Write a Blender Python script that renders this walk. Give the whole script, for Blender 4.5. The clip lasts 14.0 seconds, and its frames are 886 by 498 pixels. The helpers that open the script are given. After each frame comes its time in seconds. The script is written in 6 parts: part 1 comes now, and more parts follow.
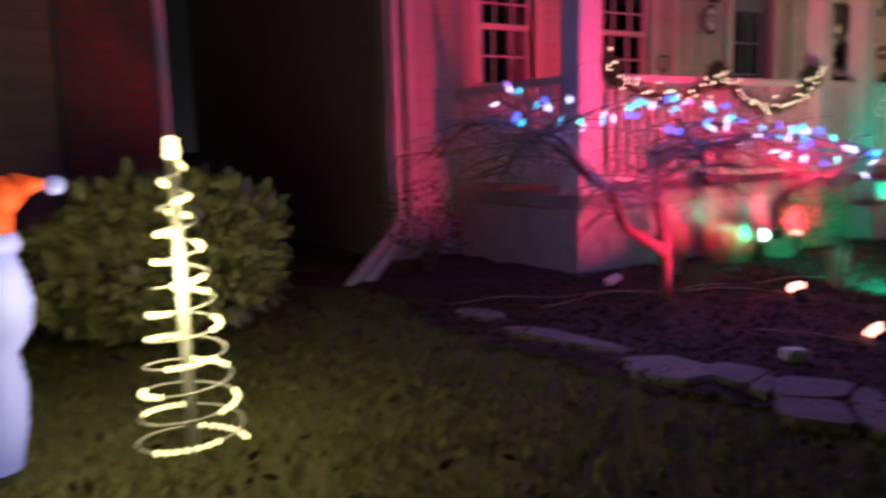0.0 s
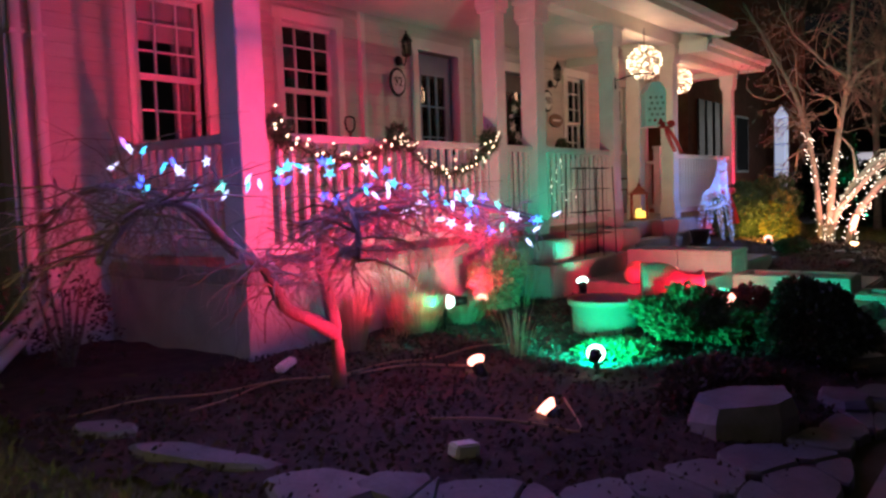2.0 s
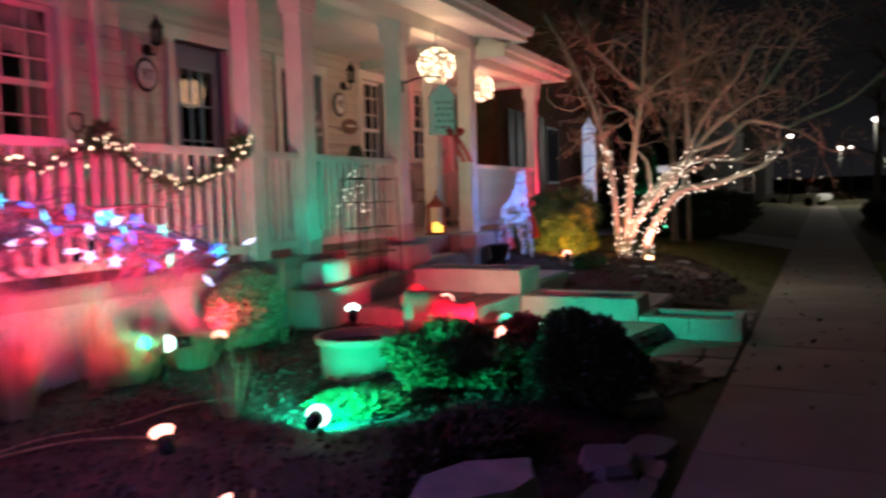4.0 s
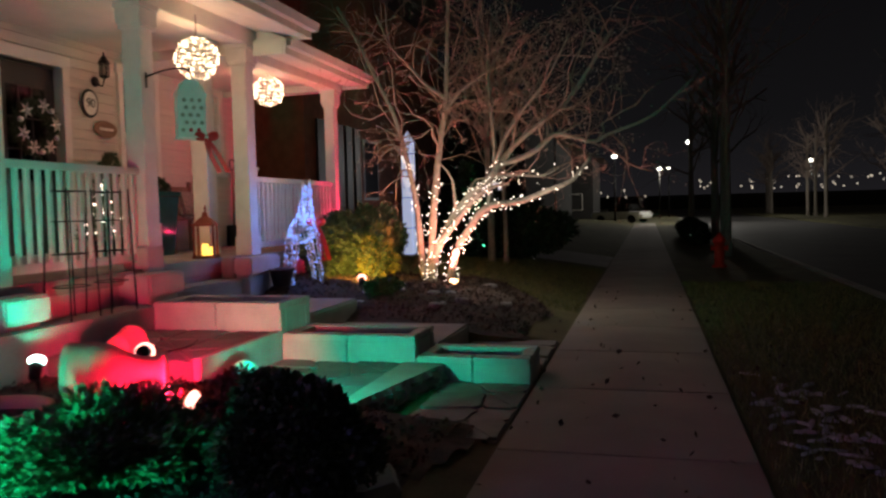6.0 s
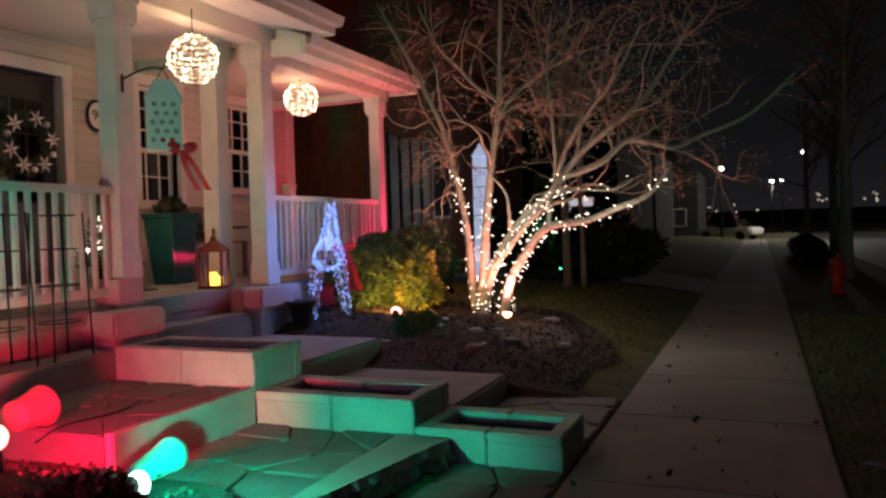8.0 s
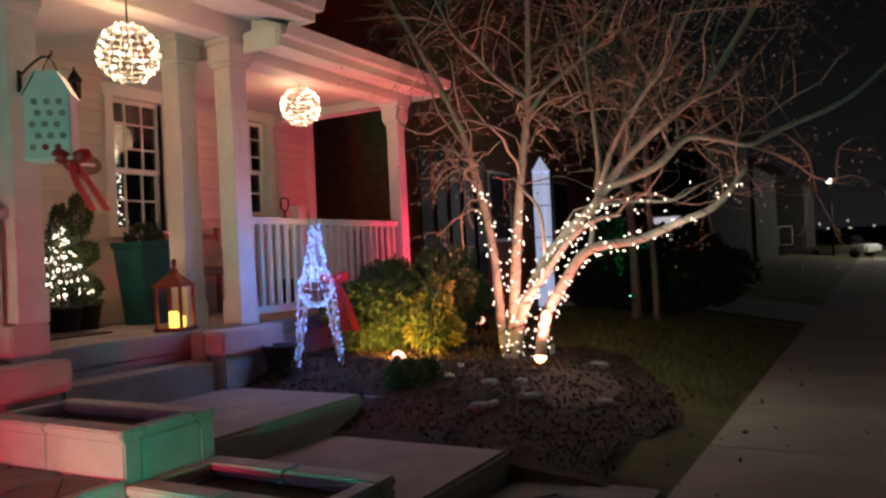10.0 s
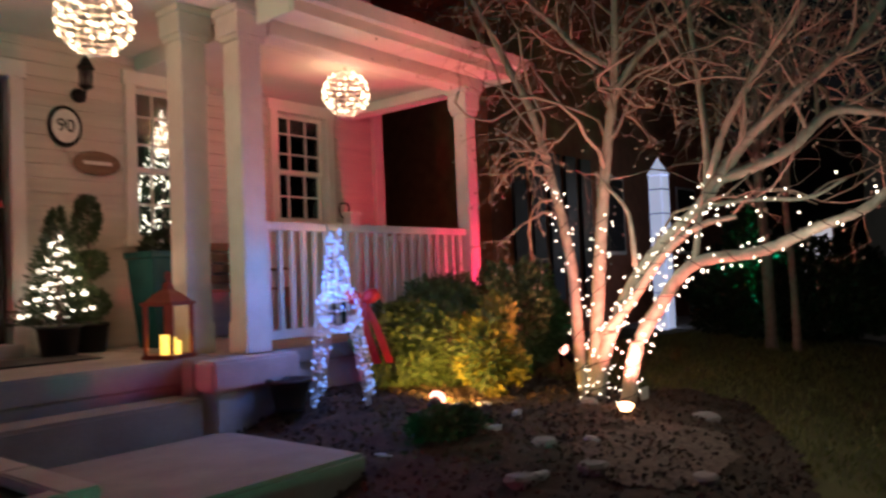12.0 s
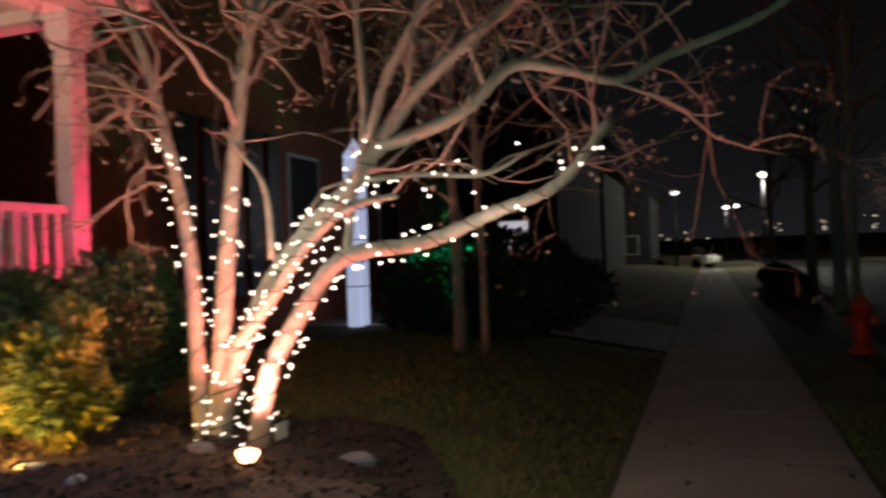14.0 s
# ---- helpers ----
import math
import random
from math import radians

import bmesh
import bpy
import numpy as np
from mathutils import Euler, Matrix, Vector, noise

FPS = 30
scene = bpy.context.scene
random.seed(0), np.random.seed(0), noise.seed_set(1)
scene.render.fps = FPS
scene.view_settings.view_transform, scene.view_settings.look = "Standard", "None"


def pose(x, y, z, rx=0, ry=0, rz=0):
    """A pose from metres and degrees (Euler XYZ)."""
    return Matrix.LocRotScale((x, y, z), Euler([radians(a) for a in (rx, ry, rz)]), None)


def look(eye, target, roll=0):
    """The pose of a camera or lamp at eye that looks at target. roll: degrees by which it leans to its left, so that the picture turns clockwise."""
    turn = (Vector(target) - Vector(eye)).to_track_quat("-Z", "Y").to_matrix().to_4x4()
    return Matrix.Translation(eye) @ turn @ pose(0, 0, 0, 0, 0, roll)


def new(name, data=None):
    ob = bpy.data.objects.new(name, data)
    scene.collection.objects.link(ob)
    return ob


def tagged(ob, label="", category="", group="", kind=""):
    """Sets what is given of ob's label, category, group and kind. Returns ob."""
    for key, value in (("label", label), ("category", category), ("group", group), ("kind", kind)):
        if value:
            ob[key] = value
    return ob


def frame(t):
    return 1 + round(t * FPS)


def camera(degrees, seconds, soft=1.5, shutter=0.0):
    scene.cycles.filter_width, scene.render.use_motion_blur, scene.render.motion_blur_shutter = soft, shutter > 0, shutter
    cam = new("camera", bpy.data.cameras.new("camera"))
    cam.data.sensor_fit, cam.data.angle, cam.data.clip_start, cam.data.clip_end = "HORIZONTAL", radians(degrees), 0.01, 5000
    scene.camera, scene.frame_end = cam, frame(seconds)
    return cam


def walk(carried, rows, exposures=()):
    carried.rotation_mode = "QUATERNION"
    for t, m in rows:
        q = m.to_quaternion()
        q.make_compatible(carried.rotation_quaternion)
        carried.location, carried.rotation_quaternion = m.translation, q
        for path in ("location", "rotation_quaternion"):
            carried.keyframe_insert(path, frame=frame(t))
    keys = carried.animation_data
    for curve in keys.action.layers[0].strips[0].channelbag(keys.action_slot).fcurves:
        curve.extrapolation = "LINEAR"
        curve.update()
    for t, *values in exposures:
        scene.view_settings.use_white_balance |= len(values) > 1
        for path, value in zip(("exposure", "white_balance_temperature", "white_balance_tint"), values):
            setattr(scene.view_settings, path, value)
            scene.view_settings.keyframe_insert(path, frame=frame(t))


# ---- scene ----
cam = camera(59.8, 14.0, 2.5, 0.6)
METRES, EYE, TILT, LEAN, TURN = 10.0, 1.28, 0.0, 0.0, -31.6
ROWS = [
    (0.0, 0.0, 0.0, 0.0, -0.22, -7.73, 1.64),
    (0.5, 0.0058, 0.0163, 0.0011, -11.47, -7.52, 0.65),
    (1.0, 0.0192, 0.0293, 0.0013, -18.25, -6.7, 0.56),
    (1.5, 0.037, 0.0428, 0.0033, -19.82, -5.22, 1.37),
    (2.0, 0.052, 0.061, 0.0036, -20.3, -4.04, 2.01),
    (2.5, 0.0709, 0.0816, 0.0056, -22.33, -3.48, 2.17),
    (3.0, 0.0982, 0.0932, 0.0061, -23.19, -3.45, 1.96),
    (3.5, 0.1281, 0.1065, 0.0037, -25.57, -3.76, 1.65),
    (4.0, 0.1559, 0.1232, 0.007, -32.26, -3.85, 1.65),
    (6.5, 0.3222, 0.1936, 0.0059, -43.84, -2.75, 1.52),
    (7.0, 0.3562, 0.2138, 0.0084, -42.57, -2.26, 2.69),
    (7.5, 0.392, 0.2269, 0.01, -38.98, -1.94, 2.18),
    (10.0, 0.5805, 0.3296, 0.0076, -28.92, 0.59, 2.86),
    (10.5, 0.6114, 0.3571, 0.0061, -26.48, 1.71, 2.77),
    (11.0, 0.6379, 0.3826, 0.0072, -23.5, 2.62, 3.69),
    (11.5, 0.6707, 0.4046, 0.009, -17.24, 2.83, 4.11),
    (12.0, 0.6988, 0.4324, 0.0059, -19.04, 2.06, 2.34),
    (12.5, 0.7294, 0.4587, 0.0065, -23.13, 2.07, 2.29),
    (13.0, 0.7612, 0.4842, 0.0075, -22.29, 2.33, 3.13),
    (13.5, 0.7921, 0.519, 0.0081, -30.94, 1.01, 2.46),
    (14.0, 0.8219, 0.5376, 0.007, -39.34, 0.5, 1.85),
]
walk(cam, [(t, pose(0, 0, EYE, TILT, LEAN, TURN) @ pose(METRES * x, METRES * y, METRES * z, 90 + pitch, roll, yaw)) for t, x, y, z, yaw, pitch, roll in ROWS])

# ---- night sky ----
world = bpy.data.worlds.new("night_sky")
scene.world = world
world.use_nodes = True
wn, wl = world.node_tree.nodes, world.node_tree.links
sky_co, sky_z, sky_ramp = wn.new("ShaderNodeTexCoord"), wn.new("ShaderNodeSeparateXYZ"), wn.new("ShaderNodeValToRGB")
wl.new(sky_co.outputs["Generated"], sky_z.inputs[0])
wl.new(sky_z.outputs["Z"], sky_ramp.inputs[0])
for k, (at, col) in enumerate(((0.0, (0.8, 0.74, 0.86)), (0.1, (0.42, 0.4, 0.45)), (0.35, (0.18, 0.16, 0.18)), (1.0, (0.9, 0.72, 0.7)))):
    e = sky_ramp.color_ramp.elements[k] if k < 2 else sky_ramp.color_ramp.elements.new(at)
    e.position, e.color = at, (*col, 1)
wl.new(sky_ramp.outputs[0], wn["Background"].inputs[0])
wn["Background"].inputs[1].default_value = 0.014


# ---- lamps ----
def spot_lamp(eye, target, colour, power, angle=100, blend=0.6, size=0.04):
    data = bpy.data.lights.new("spot_lamp", "SPOT")
    data.color, data.energy, data.spot_size, data.spot_blend, data.shadow_soft_size = colour, power, radians(angle), blend, size
    new("spot_lamp", data).matrix_world = look(eye, target)


def bulb_lamp(place, colour, power, size=0.1):
    data = bpy.data.lights.new("bulb_lamp", "POINT")
    data.color, data.energy, data.shadow_soft_size = colour, power, size
    new("bulb_lamp", data).location = place


RED, GREEN, AMBER, WARM, ROSE = (1.0, 0.028, 0.115), (0.0, 1.0, 0.6), (1.0, 0.56, 0.1), (1.0, 0.57, 0.34), (1.0, 0.27, 0.21)

# ---- materials ----
def material(name, colour, rough=0.7, metal=0.0, scale=8.0, vary=0.25, bump=0.3, fine=90.0, stretch=(1, 1, 1), tint=None, per_object=0.0):
    m = bpy.data.materials.new(name)
    m.use_nodes = True
    n, l = m.node_tree.nodes, m.node_tree.links
    b = n["Principled BSDF"]
    co, mp = n.new("ShaderNodeTexCoord"), n.new("ShaderNodeMapping")
    mp.inputs["Scale"].default_value = stretch
    l.new(co.outputs["Object"], mp.inputs[0])
    big, small = n.new("ShaderNodeTexNoise"), n.new("ShaderNodeTexNoise")
    for node, s in ((big, scale), (small, fine)):
        node.inputs["Scale"].default_value = s
        node.inputs["Detail"].default_value = 5
        l.new(mp.outputs[0], node.inputs["Vector"])
    ramp = n.new("ShaderNodeMix")
    ramp.data_type = "RGBA"
    lo = [c * (1 - vary) for c in colour]
    hi = tint or [min(1, c * (1 + vary)) for c in colour]
    ramp.inputs[6].default_value, ramp.inputs[7].default_value = (*lo, 1), (*hi, 1)
    blend = n.new("ShaderNodeMath")
    blend.operation = "MULTIPLY_ADD"
    l.new(small.outputs["Fac"], blend.inputs[0])
    blend.inputs[1].default_value = 0.5
    half = n.new("ShaderNodeMath")
    half.operation = "MULTIPLY_ADD"
    l.new(big.outputs["Fac"], half.inputs[0])
    half.inputs[1].default_value, half.inputs[2].default_value = 1.6, -0.55
    l.new(half.outputs[0], blend.inputs[2])
    last = blend
    if per_object:
        info, add = n.new("ShaderNodeObjectInfo"), n.new("ShaderNodeMath")
        add.operation = "MULTIPLY_ADD"
        l.new(info.outputs["Random"], add.inputs[0])
        add.inputs[1].default_value = per_object
        l.new(blend.outputs[0], add.inputs[2])
        last = add
    l.new(last.outputs[0], ramp.inputs[0])
    l.new(ramp.outputs[2], b.inputs["Base Color"])
    b.inputs["Roughness"].default_value, b.inputs["Metallic"].default_value = rough, metal
    if bump:
        bp = n.new("ShaderNodeBump")
        bp.inputs["Strength"].default_value, bp.inputs["Distance"].default_value = bump, 0.01
        l.new(blend.outputs[0], bp.inputs["Height"])
        l.new(bp.outputs[0], b.inputs["Normal"])
    return m


def leafy(name, a, b_, rough=0.55):
    """Leaves, varied from leaf to leaf."""
    m = bpy.data.materials.new(name)
    m.use_nodes = True
    n, l = m.node_tree.nodes, m.node_tree.links
    g_, mix = n.new("ShaderNodeNewGeometry"), n.new("ShaderNodeMix")
    mix.data_type = "RGBA"
    mix.inputs[6].default_value, mix.inputs[7].default_value = (*a, 1), (*b_, 1)
    l.new(g_.outputs["Random Per Island"], mix.inputs[0])
    l.new(mix.outputs[2], n["Principled BSDF"].inputs["Base Color"])
    n["Principled BSDF"].inputs["Roughness"].default_value = rough
    return m


def glow(name, colour, strength):
    m = bpy.data.materials.new(name)
    m.use_nodes = True
    b = m.node_tree.nodes["Principled BSDF"]
    b.inputs["Base Color"].default_value = (*colour, 1)
    b.inputs["Emission Color"].default_value = (*colour, 1)
    b.inputs["Emission Strength"].default_value = strength
    return m


def pane_glass(name):
    m = bpy.data.materials.new(name)
    m.use_nodes = True
    n, l = m.node_tree.nodes, m.node_tree.links
    clear, gloss, mix, fres = n.new("ShaderNodeBsdfTransparent"), n.new("ShaderNodeBsdfGlossy"), n.new("ShaderNodeMixShader"), n.new("ShaderNodeFresnel")
    gloss.inputs["Roughness"].default_value = 0.02
    clear.inputs["Color"].default_value = (0.85, 0.88, 0.87, 1)
    fres.inputs["IOR"].default_value = 1.6
    l.new(fres.outputs[0], mix.inputs[0])
    l.new(clear.outputs[0], mix.inputs[1])
    l.new(gloss.outputs[0], mix.inputs[2])
    l.new(mix.outputs[0], n["Material Output"].inputs["Surface"])
    return m


M_SIDING = material("painted_siding", (0.55, 0.52, 0.45), 0.6, scale=3, vary=0.12, bump=0.15, stretch=(0.4, 1, 6), per_object=0.25)
M_TRIM = material("white_trim_paint", (0.72, 0.69, 0.62), 0.5, scale=4, vary=0.1, bump=0.12)
M_POST = material("post_paint", (0.62, 0.6, 0.56), 0.5, scale=5, vary=0.14, bump=0.15)
M_CEIL = material("ceiling_paint", (0.6, 0.58, 0.52), 0.6, scale=3, vary=0.08, bump=0.1)
M_CONC = material("concrete", (0.3, 0.28, 0.25), 0.85, scale=2.5, vary=0.3, bump=0.4, fine=60)
M_WALK = material("sidewalk_concrete", (0.3, 0.27, 0.23), 0.9, scale=1.2, vary=0.25, bump=0.35, fine=70, per_object=0.2)
M_STONE = material("cut_stone", (0.42, 0.4, 0.37), 0.8, scale=4, vary=0.22, bump=0.5, fine=45, per_object=0.3)
M_FLAG = material("flagstone", (0.17, 0.16, 0.155), 0.75, scale=5, vary=0.35, bump=0.6, fine=40, per_object=0.5)
M_ROCK = material("field_stone", (0.2, 0.185, 0.185), 0.85, scale=6, vary=0.35, bump=0.9, fine=40, per_object=0.5)
M_GRASS = material("turf_soil", (0.1, 0.092, 0.036), 0.95, scale=2.2, vary=0.5, bump=0.8, fine=50)
M_MULCH = material("dark_mulch", (0.045, 0.03, 0.023), 0.95, scale=9, vary=0.6, bump=1.0, fine=60, tint=(0.085, 0.055, 0.04))
M_GRAVEL = material("pale_gravel", (0.12, 0.085, 0.07), 0.95, scale=20, vary=0.5, bump=1.0, fine=70)
M_ASPHALT = material("asphalt", (0.06, 0.058, 0.055), 0.75, scale=0.8, vary=0.35, bump=0.3, fine=60)
M_BRICK = material("red_brick", (0.36, 0.13, 0.07), 0.85, scale=6, vary=0.3, bump=0.4, per_object=0.4)
M_MORTAR = material("mortar", (0.23, 0.2, 0.17), 0.9, scale=8, vary=0.2, bump=0.4)
M_TAN = material("tan_siding", (0.45, 0.33, 0.2), 0.7, scale=3, vary=0.15, bump=0.15, stretch=(0.4, 1, 6), per_object=0.25)
M_ROOF = material("asphalt_shingle", (0.07, 0.06, 0.055), 0.9, scale=12, vary=0.4, bump=0.8)
M_DOOR = material("grey_blue_door", (0.12, 0.18, 0.25), 0.45, scale=5, vary=0.15, bump=0.1)
M_BLACKDOOR = material("black_door", (0.02, 0.018, 0.016), 0.4, scale=5, vary=0.2, bump=0.1)
M_BLACK = material("black_metal", (0.012, 0.012, 0.012), 0.45, 0.6, scale=20, vary=0.3, bump=0.1)
M_GLASS = pane_glass("window_glass")
# near black: the dark of unlit rooms and of night put into the colour
M_UNLIT = material("dark_room", (0.03, 0.028, 0.026), 0.9, scale=2, vary=0.3, bump=0)
M_BLIND = material("window_shade_cloth", (0.5, 0.46, 0.42), 0.9, scale=10, vary=0.1, bump=0.1)
M_CURTAIN = material("grey_curtain", (0.4, 0.38, 0.36), 0.9, scale=5, vary=0.3, bump=0.2, stretch=(8, 1, 0.4))
M_BARK = material("grey_bark", (0.34, 0.29, 0.24), 0.85, scale=14, vary=0.35, bump=0.8, fine=70)
M_BARK2 = material("maple_bark", (0.2, 0.14, 0.12), 0.8, scale=16, vary=0.35, bump=0.7)
M_TWIG = material("twig_bark", (0.3, 0.22, 0.18), 0.85, scale=14, vary=0.3, bump=0.3)
M_TERRA = material("terracotta", (0.5, 0.29, 0.2), 0.75, scale=6, vary=0.2, bump=0.3)
M_TEALPOT = material("teal_glaze", (0.015, 0.075, 0.075), 0.25, scale=5, vary=0.3, bump=0.1)
M_BLACKPOT = material("black_pot", (0.015, 0.015, 0.014), 0.6, scale=8, vary=0.2, bump=0.1)
M_SOIL = material("planter_soil", (0.025, 0.018, 0.013), 0.98, scale=12, vary=0.5, bump=1.0)
M_REDM = material("rusty_red_metal", (0.22, 0.05, 0.03), 0.5, 0.3, scale=9, vary=0.3, bump=0.2)
M_RIBBON = material("red_ribbon", (0.5, 0.015, 0.02), 0.5, scale=9, vary=0.2, bump=0.1)
M_WHITEM = material("white_enamel", (0.72, 0.72, 0.68), 0.45, scale=7, vary=0.12, bump=0.1)
M_WOOD = material("weathered_wood", (0.22, 0.14, 0.09), 0.8, scale=5, vary=0.35, bump=0.5, stretch=(1, 6, 6))
M_SNOW = material("old_snow", (0.5, 0.52, 0.55), 0.7, scale=9, vary=0.2, bump=0.8)
M_CABLE = material("tan_cable", (0.35, 0.22, 0.13), 0.6, scale=9, vary=0.2, bump=0)
M_GREENCABLE = material("dark_cable", (0.01, 0.014, 0.01), 0.5, scale=9, vary=0.2, bump=0)
M_WHITEPLASTIC = material("white_plastic", (0.75, 0.74, 0.74), 0.4, scale=9, vary=0.05, bump=0.05)
M_FABRIC = material("inflatable_cloth", (0.75, 0.76, 0.8), 0.55, scale=7, vary=0.08, bump=0.2)
M_REDCLOTH = material("red_cloth", (0.6, 0.03, 0.02), 0.6, scale=7, vary=0.15, bump=0.2)
M_CUSHION = material("patterned_cushion", (0.3, 0.25, 0.22), 0.9, scale=30, vary=0.6, bump=0.1)
L_GOLD = leafy("gold_cypress_leaf", (0.16, 0.17, 0.025), (0.3, 0.27, 0.04))
L_GREEN = leafy("juniper_leaf", (0.04, 0.08, 0.025), (0.09, 0.14, 0.05))
L_BOX = leafy("boxwood_leaf", (0.016, 0.028, 0.012), (0.035, 0.05, 0.02))
L_RHODO = leafy("variegated_leaf", (0.2, 0.22, 0.09), (0.42, 0.42, 0.22))
L_BARB = leafy("barberry_leaf", (0.12, 0.02, 0.02), (0.28, 0.07, 0.05))
L_GRASS = leafy("grass_blade", (0.09, 0.11, 0.028), (0.23, 0.24, 0.08))
L_STRAW = leafy("straw_blade", (0.3, 0.22, 0.12), (0.5, 0.4, 0.25))
L_LITTER = leafy("dead_leaf", (0.035, 0.023, 0.017), (0.09, 0.056, 0.038), 0.8)
L_FIR = leafy("fir_needle", (0.02, 0.05, 0.018), (0.05, 0.09, 0.03))
G_WARM = glow("warm_bulb", (1.0, 0.82, 0.55), 6)
G_COOL = glow("cool_bulb", (0.22, 0.42, 1.0), 1.6)
G_WHITE = glow("soft_white_bulb", (1.0, 0.88, 0.72), 5.5)
G_TUBE = glow("light_rope", (1.0, 0.85, 0.4), 3.5)
G_RED = glow("red_lens", (1.0, 0.36, 0.28), 4.5)
G_GREEN = glow("green_lens", (0.55, 1.0, 0.85), 7)
G_AMBER = glow("amber_lens", (1.0, 0.5, 0.25), 9)
G_CANDLE = glow("candle_wax", (1.0, 0.62, 0.1), 2.2)
G_STAR = [glow("star_" + nm, c, 2.6) for nm, c in (("cyan", (0.06, 0.65, 1.0)), ("blue", (0.08, 0.14, 1.0)), ("violet", (0.5, 0.2, 1.0)), ("ice", (0.62, 0.68, 1.0)), ("green", (0.15, 0.95, 0.6)), ("pink", (1.0, 0.35, 0.5)))]
G_PANEL = glow("lit_white_panel", (0.62, 0.7, 1.0), 0.55)
G_INFL = glow("lit_inflatable", (0.4, 0.42, 1.0), 0.4)
G_INFLRED = glow("lit_red_hat", (1.0, 0.12, 0.03), 0.45)
G_STREET = glow("street_lamp_lens", (1.0, 0.95, 0.85), 5)
G_CITY = glow("distant_lights", (1.0, 0.85, 0.65), 0.9)
G_CURTAIN = glow("lit_far_window", (0.8, 0.75, 0.85), 0.6)
G_GREENSIGN = glow("tiny_green_lamp", (0.1, 1.0, 0.5), 3)


# ---- building helpers ----
def to_mesh(name, bm, mat, smooth=False):
    me = bpy.data.meshes.new(name)
    bm.to_mesh(me)
    bm.free()
    me.materials.append(mat)
    if smooth:
        me.polygons.foreach_set("use_smooth", [True] * len(me.polygons))
    return me


def part(name, bm, mat, parent=None, label="", smooth=False):
    ob = new(name, to_mesh(name, bm, mat, smooth))
    ob.parent = parent
    if label:
        tagged(ob, label)
    return ob


def raw(name, verts, faces, mat, parent=None, smooth=False, label=""):
    me = bpy.data.meshes.new(name)
    me.from_pydata([tuple(v) for v in verts], [], [tuple(int(i) for i in f) for f in faces])
    me.materials.append(mat)
    if smooth:
        me.polygons.foreach_set("use_smooth", [True] * len(me.polygons))
    ob = new(name, me)
    ob.parent = parent
    if label:
        tagged(ob, label)
    return ob


def thing(name, place, label, category, group="", kind="", turn=0):
    ob = new(name)
    ob.empty_display_size = 0.05
    ob.matrix_world = pose(*place, 0, 0, turn)
    return tagged(ob, label, category, group, kind)


def box(x0, x1, y0, y1, z0, z1, bevel=0.0, bm=None):
    bm = bm or bmesh.new()
    made = bmesh.ops.create_cube(bm, size=1.0, matrix=Matrix.Translation(((x0 + x1) / 2, (y0 + y1) / 2, (z0 + z1) / 2)) @ Matrix.Diagonal((x1 - x0, y1 - y0, z1 - z0, 1)))
    if bevel:
        es = list({e for v in made["verts"] for e in v.link_edges})
        bmesh.ops.bevel(bm, geom=es, offset=bevel, segments=2, affect="EDGES")
    return bm


def lathe(profile, n=20, bm=None, m=None):
    """Turned about z from (radius, height) pairs."""
    bm = bm or bmesh.new()
    rings = []
    for r, z in profile:
        rings.append([bm.verts.new((r * math.cos(2 * math.pi * i / n), r * math.sin(2 * math.pi * i / n), z)) for i in range(n)])
    for a, b in zip(rings, rings[1:]):
        for i in range(n):
            bm.faces.new((a[i], a[(i + 1) % n], b[(i + 1) % n], b[i]))
    for ring, r in ((rings[0], profile[0][0]), (rings[-1], profile[-1][0])):
        if r > 1e-4:
            bm.faces.new(ring if ring is rings[-1] else ring[::-1])
    if m:
        bmesh.ops.transform(bm, matrix=m, verts=bm.verts)
    return bm


def tube_data(path, radii, sides=6):
    """Verts and faces of a tube along a path."""
    pts = [Vector(p) for p in path]
    verts, faces = [], []
    for i, p in enumerate(pts):
        d = (pts[min(i + 1, len(pts) - 1)] - pts[max(i - 1, 0)]).normalized()
        u = d.orthogonal().normalized() if abs(d.z) > 0.9 else d.cross(Vector((0, 0, 1))).normalized()
        w = d.cross(u)
        r = radii[i] if hasattr(radii, "__len__") else radii
        for k in range(sides):
            a = 2 * math.pi * k / sides
            verts.append(p + (u * math.cos(a) + w * math.sin(a)) * r)
    for i in range(len(pts) - 1):
        for k in range(sides):
            a, b = i * sides + k, i * sides + (k + 1) % sides
            faces.append((a, b, b + sides, a + sides))
    faces.append(tuple(range(sides))[::-1])
    faces.append(tuple(range((len(pts) - 1) * sides, len(pts) * sides)))
    return verts, faces


def join_data(pieces):
    verts, faces = [], []
    for v, f in pieces:
        k = len(verts)
        verts += list(v)
        faces += [tuple(i + k for i in q) for q in f]
    return verts, faces


def tube(name, path, radii, mat, parent=None, sides=6, label=""):
    return raw(name, *tube_data(path, radii, sides), mat, parent, True, label)


def bead_data(points, r):
    """Small eight-sided beads."""
    pieces = []
    for p in points:
        x, y, z = p
        v = [(x + r, y, z), (x - r, y, z), (x, y + r, z), (x, y - r, z), (x, y, z + r * 1.3), (x, y, z - r * 1.3)]
        pieces.append((v, [(0, 2, 4), (2, 1, 4), (1, 3, 4), (3, 0, 4), (2, 0, 5), (1, 2, 5), (3, 1, 5), (0, 3, 5)]))
    return join_data(pieces)


